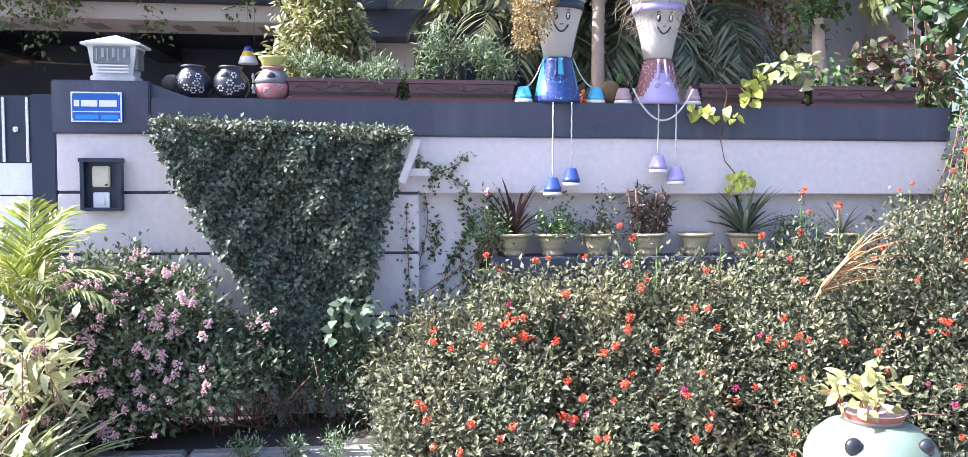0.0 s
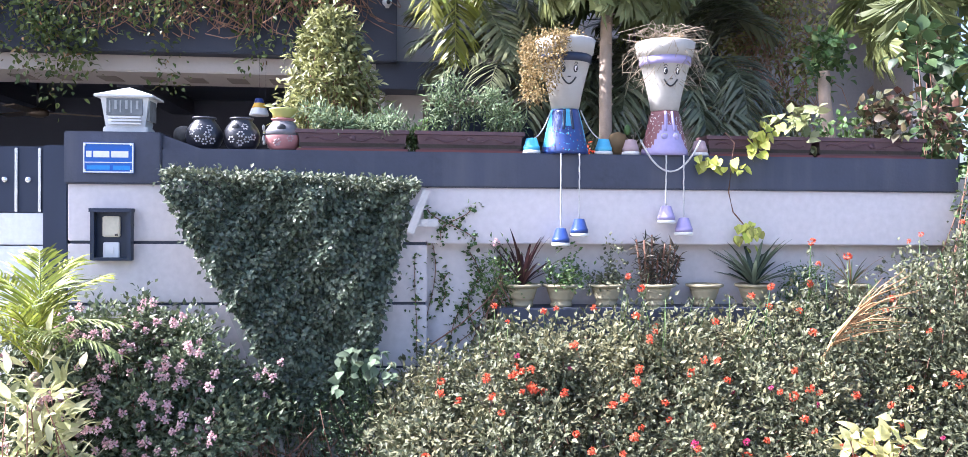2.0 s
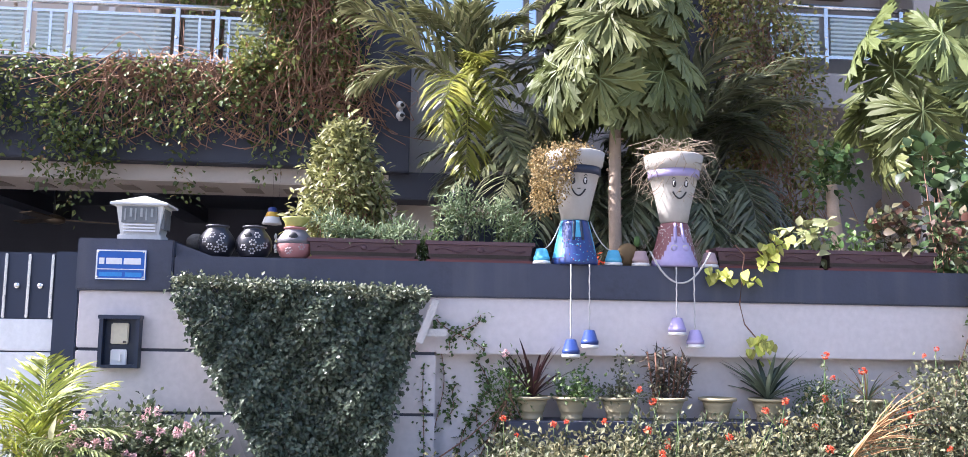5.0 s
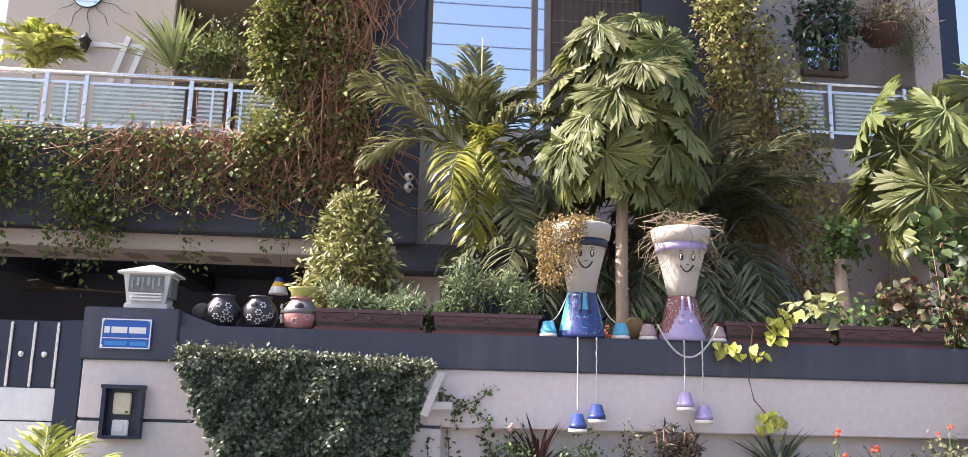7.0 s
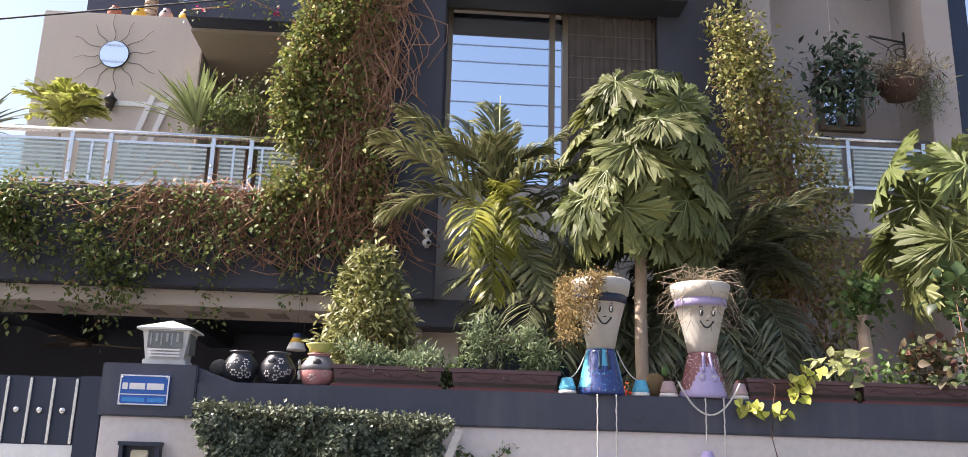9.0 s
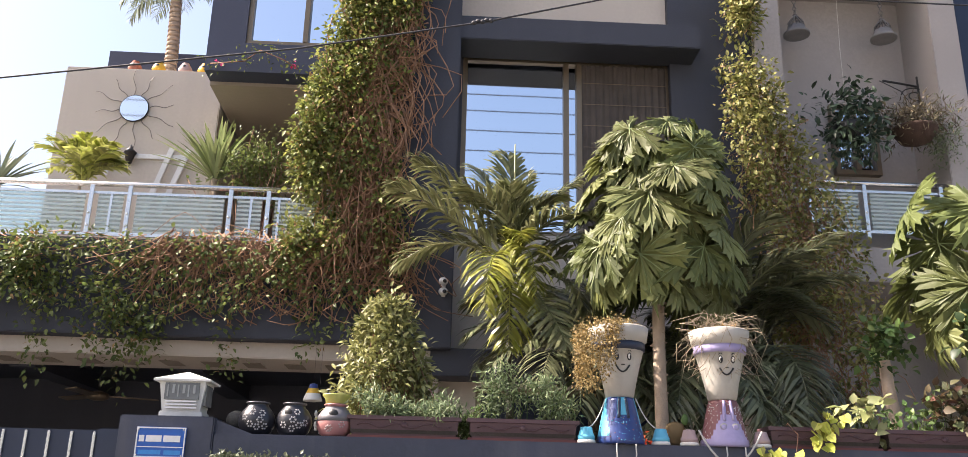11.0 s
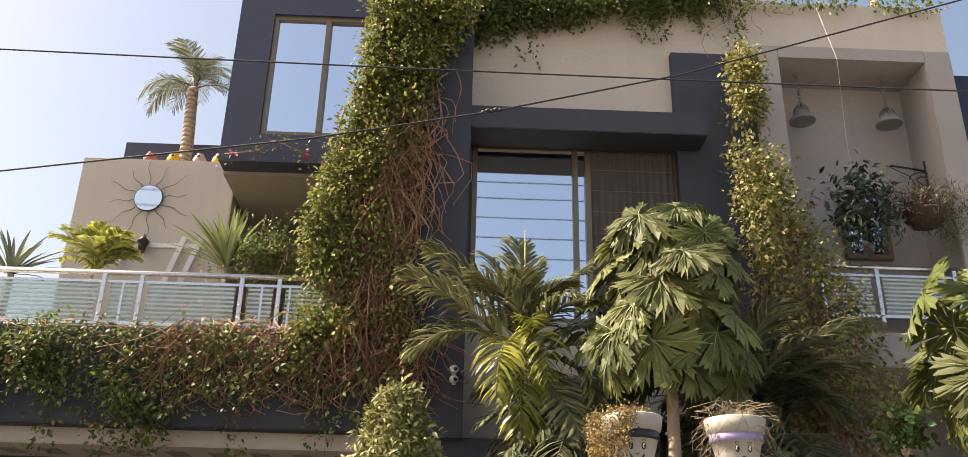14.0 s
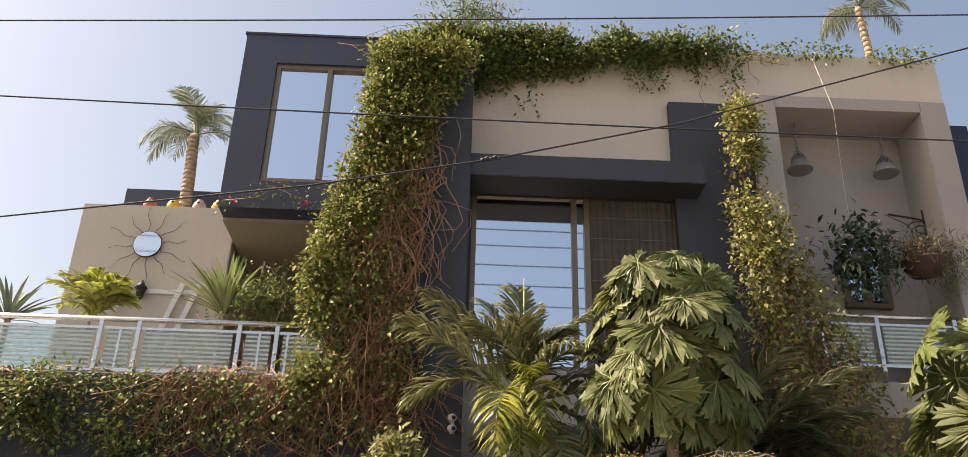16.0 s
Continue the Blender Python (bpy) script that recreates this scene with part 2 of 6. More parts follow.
def tube(bm, pts, r, segs=6, r_end=None, mi=0):
    """A round rod along points."""
    pts = [Vector(p) for p in pts]
    rings = []
    for k, p in enumerate(pts):
        d = (pts[min(k + 1, len(pts) - 1)] - pts[max(k - 1, 0)]).normalized()
        a = d.orthogonal().normalized() if abs(d.z) > 0.95 else d.cross(Vector((0, 0, 1))).normalized()
        b = d.cross(a)
        rr = r if r_end is None else r + (r_end - r) * k / max(1, len(pts) - 1)
        rings.append([bm.verts.new(p + rr * (a * math.cos(2 * math.pi * i / segs) + b * math.sin(2 * math.pi * i / segs))) for i in range(segs)])
    for k in range(len(rings) - 1):
        best = min(range(segs), key=lambda s: (rings[k][0].co - rings[k + 1][s].co).length)
        for i in range(segs):
            f = bm.faces.new((rings[k][i], rings[k][(i + 1) % segs], rings[k + 1][(i + 1 + best) % segs], rings[k + 1][(i + best) % segs]))
            f.smooth, f.material_index = True, mi
    for ring in (rings[0][::-1], rings[-1]):
        bm.faces.new(ring).material_index = mi
    return bm


def ball(bm, c, r, squash=(1, 1, 1), segs=14, mi=0):
    got = bmesh.ops.create_uvsphere(bm, u_segments=segs, v_segments=max(6, segs * 2 // 3), radius=r)
    for v in got["verts"]:
        v.co = Vector((v.co.x * squash[0] + c[0], v.co.y * squash[1] + c[1], v.co.z * squash[2] + c[2]))
        for f in v.link_faces:
            f.smooth, f.material_index = True, mi
    return bm


rng = np.random.default_rng(7)


def unit(v):
    return v / np.maximum(np.linalg.norm(v, axis=-1, keepdims=True), 1e-9)


def leaf_mesh(name, p, d, length, ratio, material, fold=0.25, droop=0.2, up=None):
    """A mesh of many folded leaves: base points p, directions d, lengths, width ratio."""
    p, d = np.asarray(p, float), unit(np.asarray(d, float))
    n = len(p)
    length = np.broadcast_to(np.asarray(length, float), (n,))[:, None]
    hint = rng.normal(size=(n, 3)) * 0.6 + (np.array([0, -0.35, 1.0]) if up is None else up)
    side = unit(np.cross(d, hint))
    nrm = unit(np.cross(side, d))
    w = length * ratio * 0.5
    mid = p + d * length * 0.45 - nrm * 0.0
    tip = p + d * length - nrm * length * droop
    a = mid + side * w + nrm * w * fold
    b = mid - side * w + nrm * w * fold
    if length.mean() >= 0.04 or ratio < 0.3:
        m2 = p + d * length * 0.68 - nrm * length * droop * 0.45
        a1, b1 = p + d * length * 0.24 + side * w * 0.82 + nrm * w * fold, p + d * length * 0.24 - side * w * 0.82 + nrm * w * fold
        a2, b2 = m2 + side * w * 0.72 + nrm * w * fold, m2 - side * w * 0.72 + nrm * w * fold
        v = np.stack([p, a1, a, a2, tip, b2, b, b1, mid, m2], 1).reshape(-1, 3)
        k = np.arange(n)[:, None] * 10
        tri = ((0, 1, 8), (1, 2, 8), (2, 3, 9), (2, 9, 8), (3, 4, 9), (4, 5, 9), (5, 6, 9), (6, 8, 9), (6, 7, 8), (7, 0, 8))
        f = np.concatenate([k + list(q) for q in tri], 1).reshape(-1, 3)
        me = bpy.data.meshes.new(name)
        me.from_pydata(v.tolist(), [], f.tolist())
        me.materials.append(material)
        me.polygons.foreach_set("use_smooth", [True] * len(me.polygons))
        return me
    v = np.stack([p, a, tip, b, mid], 1).reshape(-1, 3)
    k = np.arange(n)[:, None] * 5
    f = np.concatenate([k + [0, 1, 4], k + [1, 2, 4], k + [2, 3, 4], k + [3, 0, 4]], 1).reshape(-1, 3)
    me = bpy.data.meshes.new(name)
    me.from_pydata(v.tolist(), [], f.tolist())
    me.materials.append(material)
    return me


def leaves(name, parent, material, p, d, length, ratio=0.5, label="", **k):
    ob = tagged(new(name, leaf_mesh(name, p, d, length, ratio, material, **k)), kind="stuff")
    ob.parent = parent
    if label:
        ob["label"] = label
    return ob


def clumps(centers, per, radius, outward=None, lift=0.3):
    """Leaf bases scattered round clump centres, and directions pointing out of each clump."""
    c = np.repeat(np.asarray(centers, float), per, 0)
    off = rng.normal(size=c.shape) * np.asarray(radius)
    p = c + off
    d = unit(off) + rng.normal(size=c.shape) * 0.5 + np.array([0, 0, lift])
    if outward is not None:
        d = d + np.asarray(outward)
    return p, d


def stems(name, parent, material, base, tips, r=0.006, sag=0.0, bend=0.08):
    """Thin stems from base points to tips, joined into one part."""
    bm = bmesh.new()
    for t in tips:
        b0 = np.asarray(base(t) if callable(base) else base, float)
        t = np.asarray(t, float)
        k = rng.normal(size=3) * bend * np.linalg.norm(t - b0)
        pts = [b0 + (t - b0) * s + k * 4 * s * (1 - s) - np.array([0, 0, sag]) * 4 * s * (1 - s) for s in (0, 0.33, 0.66, 1)]
        tube(bm, pts, r, 4, r * 0.5)
    return tagged(part(name, bm, material, parent), kind="stuff")

# ---- ground, road, kerb ----
def setting(name, bm, material, label, category):
    return tagged(part(name, bm, material), label, category, kind="structure")


bm = bmesh.new()
cols = [-900, -60, -12, -6, -3, 0, 3, 6, 12, 60, 900]
rows_y = [(-900, -0.05), (-60, 0.0), (-4, 0.0), (3.2, 0.0), (4.0, 0.10), (4.6, 0.13), (6.0, 0.13), (60, 0.1), (900, -0.05)]
grid = [[bm.verts.new((x, y, z)) for x in cols] for y, z in rows_y]
for i in range(len(rows_y) - 1):
    for j in range(len(cols) - 1):
        bm.faces.new((grid[i][j], grid[i][j + 1], grid[i + 1][j + 1], grid[i + 1][j]))
setting("ground", bm, CONCRETE, "dusty bare ground and roadside verge", "ground")
setting("road", boxed(-60, 60, -5.0, 3.0, -0.05, 0.012), ASPHALT, "grey asphalt street in front of the house", "road")
setting("flower_bed", boxed(-1.95, 6.0, 4.76, 5.4, 0.05, 0.165), SOIL, "dark soil bed along the boundary wall", "soil")
kerb = tagged(new("kerb"), "low concrete kerb edging the flower bed", "kerb", kind="structure")
for k in range(8):
    part("kerb_stone", boxed(-1.98 + k * 1.0, -1.0 + k * 1.0, 4.66, 4.76, 0.0, 0.165, bevel=0.012), CONCRETE, kerb)

# ---- boundary wall ----
wall = tagged(new("wall_front"), "grey painted boundary wall with dark grooves and a slate blue coping", "wall", kind="structure")
XL, XR = -1.832, 3.56
for z0, z1 in ((0.0, 0.735), (0.75, 1.112), (1.13, 1.468), (1.486, 1.812)):
    part("wall_course", boxed(XL, 0.222, 5.40, 5.63, z0, z1, bevel=0.004), GREYWALL, wall)
for z0, z1 in ((0.735, 0.75), (1.112, 1.13), (1.468, 1.486)):
    part("groove", boxed(XL + 0.01, 0.214, 5.416, 5.62, z0, z1), NAVY, wall)
part("wall_course", boxed(0.222, XR, 5.40, 5.63, 1.478, 1.812, bevel=0.004), GREYWALL, wall)
part("niche_back", boxed(0.222, XR, 5.50, 5.63, 0.0, 1.478), GREYWALL, wall)
part("niche_shelf", boxed(0.64, XR, 5.22, 5.50, 0.945, 1.105, bevel=0.006), COPING, wall, "slate blue shelf in the wall's niche")
part("coping", boxed(-1.308, XR + 0.01, 5.378, 5.66, 1.812, 2.022, bevel=0.008), COPING, wall, "slate blue painted coping")
bm = boxed(-1.848, -1.31, 5.372, 5.66, 1.812, 2.112, bevel=0.008)
part("pillar_cap", bm, COPING, wall)
bm = bmesh.new()
vs = [bm.verts.new(v) for v in ((-1.31, 5.40, 2.022), (-1.09, 5.40, 2.022), (-1.31, 5.40, 2.10), (-1.31, 5.62, 2.022), (-1.09, 5.62, 2.022), (-1.31, 5.62, 2.10))]
for q in ((0, 1, 2), (3, 5, 4), (0, 3, 4, 1), (1, 4, 5, 2), (0, 2, 5, 3)):
    bm.faces.new([vs[i] for i in q])
part("coping_ramp", bm, COPING, wall)
# side wall that closes the plot towards the neighbour
setting("wall_side", boxed(5.8, 6.0, 5.4, 16, 0, 2.0), GREYWALL, "grey painted side boundary wall", "wall")
setting("wall_front_far", boxed(XR + 0.012, 6.0, 5.46, 5.63, 0, 1.9), GREYWALL, "grey boundary wall beyond the creeper", "wall")

# ---- gate ----
gate = thing("gate", "navy steel gate with silver bars and white boards, shut", "gate")
part("gate_post", boxed(-1.985, -1.85, 5.44, 5.60, 0.0, 2.035, bevel=0.006), NAVY, gate)
part("top_panel", boxed(-5.6, -1.985, 5.50, 5.54, 1.645, 2.03, bevel=0.004), NAVY, gate)
for k in range(9):
    z1 = 1.645 - k * 0.19
    if z1 > 0.2:
        part("board", boxed(-5.6, -1.99, 5.485, 5.53, max(0.1, z1 - 0.185), z1 - 0.003, bevel=0.006), WHITE, gate)
for k in range(25):
    xb = -2.02 - 0.13 * k
    bar = part("bar", boxed(xb - 0.008, xb + 0.008, 5.484, 5.50, 1.648, 2.02, bevel=0.003), STEEL, gate)
    part("stud", ball(bmesh.new(), (xb - 0.065, 5.492, 1.835), 0.018, (1, 0.6, 1), 12), STEEL, gate)
part("gate_rail", boxed(-5.62, -1.985, 5.51, 5.56, 0.06, 0.12), NAVY, gate)

# ---- house ----
# kept dark so that the floor bounces little light into the porch
PAVING = surface("dark_paving", (0.12, 0.11, 0.10), 0.8, 0.7, 2, 30, 0.2)
Y0 = 8.5
setting("floor", boxed(-8.0, 5.8, 5.63, 14.0, 0.1, 0.22), PAVING, "grey concrete forecourt behind the boundary wall", "floor")
# charcoal on the rear and left walls is porch shade put into colour
setting("wall_carport_back", boxed(-8.0, 5.6, 11.2, 11.4, 0.2, 3.06), DARK, "rear wall of the car porch, shade put into its charcoal colour", "wall")
setting("wall_carport_left", boxed(-8.2, -8.0, 6.5, 14.0, 0.2, 3.3), DARK, "side wall of the car porch, shade put into its charcoal colour", "wall")
setting("wall_carport_right", boxed(-0.2, -0.05, 8.35, 14.0, 0.2, 3.0), BEIGE, "beige wall beside the car porch", "wall")
# underside split: beige in front, shade painted in as charcoal further back
setting("ceiling", boxed(-8.0, -0.06, 9.3, 13.8, 3.06, 3.3), DARK, "car porch ceiling, shade put into its charcoal colour", "ceiling")
setting("porch_soffit", boxed(-8.0, -0.06, 8.5, 9.3, 3.06, 3.3), BEIGE, "beige soffit behind the porch beam", "ceiling")
setting("beam_front", boxed(-8.0, -0.05, 8.16, 8.95, 2.90, 3.045, bevel=0.01), BEIGE, "beige beam along the car porch front", "beam")
# beams take the same painted-in porch shade
for k in range(5):
    setting("ceiling_beam", boxed(-7.4 + 1.6 * k, -7.15 + 1.6 * k, 8.95, 13.8, 2.88, 3.06), DARK, "car porch ceiling beam, shade put into its charcoal colour", "beam")
# no recesses are cut: flat plates carry their shade as umber colour
for k in range(17):
    setting("soffit_recess_plate", boxed(-6.8 + 0.38 * k, -6.63 + 0.38 * k, 8.42, 8.72, 2.893, 2.8985), UMBER, "thin umber plate standing in for a shaded recess in the porch soffit", "ceiling")
setting("fascia", boxed(-8.0, -0.72, 8.0, 8.4, 3.046, 3.93, bevel=0.01), DARK, "charcoal painted parapet of the terrace", "wall")
setting("terrace_floor", boxed(-8.0, -0.72, 8.4, 11.0, 3.3, 3.5), CONCRETE, "concrete terrace floor over the car porch", "floor")
setting("wall_strip_left", boxed(-0.72, 0.052, 8.0, 8.7, 3.015, 7.56, bevel=0.01), DARK, "tall charcoal wall strip beside the window", "wall")

# main front wall with the window opening
WX0, WX1, WZ0, WZ1 = 0.085, 2.268, 4.25, 6.21
main = tagged(new("wall_main"), "beige plastered front wall of the house", "wall", kind="structure")
for x0, x1, z0, z1 in ((0.052, 3.12, 6.21, 8.2), (0.052, 3.12, 3.05, 4.25), (WX1, 3.12, 4.25, 6.21), (-0.05, 0.3, 0.2, 3.05), (2.0, 3.12, 0.2, 3.05), (3.12, 5.44, 7.47, 8.18), (0.3, 2.0, 2.75, 3.05)):
    part("wall_panel", boxed(x0, x1, Y0, Y0 + 0.25, z0, z1), BEIGE, main)
part("wall_panel", boxed(0.052, WX0, Y0, Y0 + 0.25, 4.25, 6.21), DARK, main)
setting("wall_strip_right", boxed(2.235, 3.12, 8.40, 8.497, 3.05, 7.38, bevel=0.006), DARK, "charcoal wall panel beside the window", "wall")
setting("lintel_band", boxed(0.055, 2.23, 8.46, 8.497, 6.225, 6.40), DARK, "charcoal band above the window", "wall")
setting("canopy_upper", boxed(-0.17, 2.47, 8.05, 8.46, 6.145, 6.405, bevel=0.008), DARK, "charcoal concrete canopy over the upper window", "canopy")
setting("canopy_lower", boxed(-0.13, 2.6, 8.12, 8.497, 2.79, 3.04, bevel=0.008), DARK, "charcoal concrete canopy over the ground floor", "canopy")
setting("roof", boxed(-2.57, 5.44, 8.75, 14, 7.7, 7.85), CONCRETE, "flat concrete roof", "roof")
setting("wall_right_side", boxed(5.3, 5.44, 8.75, 14, 0.2, 8.18), BEIGE, "beige side wall of the house", "wall")


def window(name, x0, x1, z0, z1, y, splits, glass, label, fr=0.05):
    w = tagged(new(name), label, "window", kind="structure")
    f = fr
    bmf = bmesh.new()
    box(bmf, x0, x0 + f, y, y + 0.09, z0, z1)
    box(bmf, x1 - f, x1, y, y + 0.09, z0, z1)
    box(bmf, x0 + f, x1 - f, y, y + 0.09, z0, z0 + f)
    box(bmf, x0 + f, x1 - f, y, y + 0.09, z1 - f, z1)
    part("window_frame", bmf, BRONZE, w)
    xs = [x0 + f, *splits, x1 - f]
    for i, s in enumerate(splits):
        part("mullion", boxed(s - 0.028, s + 0.028, y - 0.012, y + 0.085, z0 + f, z1 - f, bevel=0.004), BRONZE, w)
    for i in range(len(xs) - 1):
        a = xs[i] + (0.028 if i else 0)
        b = xs[i + 1] - (0.028 if i < len(xs) - 2 else 0)
        part("pane", boxed(a, b, y + 0.035 + 0.012 * (i % 2), y + 0.043 + 0.012 * (i % 2), z0 + f, z1 - f), glass[i] if isinstance(glass, list) else glass, w)
    return w


DARKGLASS = surface("brown_tinted_glass", (0.05, 0.04, 0.036), 0.12, 0.9, 3, 40, 0.0)
w1 = window("window_1", WX0, WX1, WZ0, WZ1, Y0 + 0.03, [1.165, 1.30], [WINGLASS, WINGLASS, DARKGLASS], "large sliding window with sky reflecting glass and a brown curtain")
# added dark sheet in place of the unlit room
setting("room_dark_sheet", boxed(0.05, 3.1, 8.9, 8.95, 4.0, 6.3), CURTAIN, "dark sheet standing in for the unlit room behind the window", "wall")
bm = bmesh.new()
prev = None
for k in range(85):
    xx = 1.33 + 0.89 * k / 84
    yy = 8.538 + 0.012 * math.sin(k * 0.9) + 0.006 * math.sin(k * 2.3)
    row = [bm.verts.new((xx, yy, 4.30)), bm.verts.new((xx, yy, 6.16))]
    if prev:
        bm.faces.new((prev[0], row[0], row[1], prev[1])).smooth = True
    prev = row
part("curtain", bm, CURTAIN, w1, "brown patterned curtain in soft folds")
for k in range(7):
    part("curtain_rib", boxed(1.34, 2.21, 8.519, 8.522, 4.5 + 0.24 * k, 4.506 + 0.24 * k), BRONZE, w1)
w3 = window("window_3", 0.3, 2.0, 0.5, 2.75, Y0 + 0.05, [1.15], NAVY, "dark ground floor window under the canopy")

# upper block with the corner window
blk = tagged(new("wall_upper_block"), "charcoal upper storey block with a wide window", "wall", kind="structure")
bx0, bx1 = -2.57, -0.722
for x0, x1, z0, z1 in ((bx0, -2.185, 5.9, 8.14), (-2.185, -1.05, 7.76, 8.14), (-2.185, -1.05, 5.9, 6.23), (-1.05, bx1, 5.9, 8.14)):
    part("wall_panel", boxed(x0, x1, Y0, Y0 + 0.25, z0, z1), SKYDARK, blk)
part("parapet_cap", boxed(bx0 - 0.02, bx1, Y0 - 0.015, Y0 + 0.27, 8.14, 8.17, bevel=0.004), SKYDARK, blk)
part("wall_side", boxed(bx0, bx0 + 0.2, Y0 + 0.25, 12.0, 5.9, 8.14), SKYDARK, blk)
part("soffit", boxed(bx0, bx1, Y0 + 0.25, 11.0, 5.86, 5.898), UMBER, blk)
window("window_2", -2.185, -1.05, 6.23, 7.76, Y0 + 0.03, [-1.575], WINGLASS, "wide upper window with blue reflective glass")
# another added sheet, its dark colour replacing the upper room's gloom
setting("room_dark_sheet_upper", boxed(-2.3, -1.0, 9.0, 9.05, 6.0, 7.9), CURTAIN, "dark sheet standing in for the unlit room behind the upper window", "wall")

# terrace walls
setting("wall_sun", boxed(-4.365, -2.62, 9.4, 10.9, 3.5, 6.335, bevel=0.01), BEIGE, "beige terrace wall carrying the sun mirror", "wall")
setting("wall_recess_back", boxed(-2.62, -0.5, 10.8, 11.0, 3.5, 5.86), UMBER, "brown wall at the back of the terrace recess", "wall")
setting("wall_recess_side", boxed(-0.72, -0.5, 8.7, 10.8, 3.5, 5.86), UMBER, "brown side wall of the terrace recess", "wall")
setting("wall_roof_parapet", boxed(-4.4, -2.4, 10.55, 10.75, 6.335, 7.15), SKYDARK, "charcoal roof parapet behind the terrace wall", "wall")

# right hand balcony
fr = tagged(new("wall_balcony_frame"), "taupe plastered frame round the recessed balcony", "wall", kind="structure")
part("frame_side", boxed(3.122, 3.413, 8.33, 10.2, 4.2, 7.47, bevel=0.008), TAUPE, fr)
part("frame_side", boxed(5.045, 5.345, 8.33, 10.2, 4.2, 7.47, bevel=0.008), TAUPE, fr)
part("frame_top", boxed(3.413, 5.045, 8.33, 10.2, 7.32, 7.47), TAUPE, fr)
part("balcony_floor", boxed(3.122, 5.345, 8.33, 10.2, 3.85, 4.2, bevel=0.008), TAUPE, fr)
part("back_wall", boxed(3.413, 5.045, 8.95, 9.15, 4.2, 7.32), TAUPE, fr)
window("window_4", 4.12, 4.62, 5.18, 6.0, 8.87, [4.37], WINGLASS, "small balcony window with reflective glass")
setting("wall_right_lower", boxed(3.12, 5.44, 9.5, 9.7, 0.2, 3.86), TAUPE, "taupe wall set back under the balcony", "wall")
setting("wall_fin", boxed(5.46, 5.72, 8.6, 9.2, 0.2, 7.35, bevel=0.01), NAVY, "narrow navy fin wall at the house corner", "wall")


# ---- terrace railing ----
def railing(name, x0, x1, y, z0, z1, posts, label):
    r = thing(name, label, "railing")
    part("top_rail", tube(bmesh.new(), [(x0, y, z1), (x1, y, z1)], 0.026, 10), STEEL, r)
    part("upper_rail", boxed(x0, x1, y - 0.012, y + 0.012, z1 - 0.10, z1 - 0.075), STEEL, r)
    part("lower_rail", boxed(x0, x1, y - 0.015, y + 0.015, z0 + 0.05, z0 + 0.08), STEEL, r)
    for k, xp in enumerate(posts):
        post = part("post", boxed(xp - 0.02, xp + 0.02, y - 0.035, y - 0.016, z0 - 0.01, z1 - 0.02, bevel=0.003), STEEL, r)
        for zz in (0.14, 0.26):
            part("fixing", ball(bmesh.new(), (xp, y - 0.038, z0 + zz), 0.013, (1, 0.7, 1), 10), STEEL, post)
    ends = [x0, *posts, x1]
    for a, b in zip(ends[:-1], ends[1:]):
        if b - a > 0.25:
            part("glass_panel", boxed(a + 0.06, b - 0.06, y - 0.006, y + 0.006, z0 + 0.082, z1 - 0.102), FROSTED, r)
    return r


rl = railing("terrace_railing", -5.3, -0.72, 8.12, 3.93, 4.485, [-4.75, -3.33, -2.98, -2.05, -1.70, -1.2], "steel terrace railing with striped frosted glass panels")
for xx in (-3.15, -1.86, -1.60):
    part("baluster", boxed(xx - 0.011, xx + 0.011, 8.11, 8.13, 3.99, 4.40), STEEL, rl)
rr = railing("balcony_railing", 3.42, 5.04, 8.42, 4.32, 4.90, [3.6, 4.16, 4.95], "steel balcony railing with striped frosted glass")


# ---- on the boundary wall ----
# name plate: lettering of a private name and address is drawn as bars
sign = thing("name_plate", "blue enamel name plate with white border on the coping", "sign")
plate = part("plate", boxed(-1.737, -1.457, 5.358, 5.372, 1.873, 2.046, bevel=0.004), SIGNBLUE, sign)
bm = bmesh.new()
for x0, x1, z0, z1 in ((-1.735, -1.459, 2.037, 2.044), (-1.735, -1.459, 1.875, 1.882), (-1.735, -1.728, 1.882, 2.037), (-1.466, -1.459, 1.882, 2.037)):
    box(bm, x0, x1, 5.354, 5.358, z0, z1)
part("border", bm, WHITE, sign)
for x0, x1 in ((-1.719, -1.690), (-1.680, -1.592), (-1.582, -1.487)):
    part("lettering_bar", boxed(x0, x1, 5.355, 5.358, 1.962, 1.998), WHITE, plate)
part("divider", boxed(-1.726, -1.468, 5.355, 5.358, 1.931, 1.936), WHITE, sign)
for x0, x1 in ((-1.715, -1.590), (-1.572, -1.480)):
    part("lettering_bar", boxed(x0, x1, 5.356, 5.358, 1.892, 1.916), SIGNTEXT, plate)
for x in (-1.722, -1.472):
    for z in (1.888, 2.031):
        part("screw", ball(bmesh.new(), (x, 5.352, z), 0.005, (1, 0.5, 1), 8), STEEL, sign)

# door bell in its hooded niche
bell = thing("door_bell_box", "black hooded metal box with an ivory intercom and bell switch", "door bell")
bm = bmesh.new()
box(bm, -1.69, -1.668, 5.335, 5.40, 1.374, 1.668)
box(bm, -1.487, -1.467, 5.335, 5.40, 1.374, 1.668)
box(bm, -1.668, -1.487, 5.335, 5.40, 1.374, 1.392)
box(bm, -1.695, -1.462, 5.325, 5.40, 1.650, 1.672)
part("hood", bm, NAVY, bell)
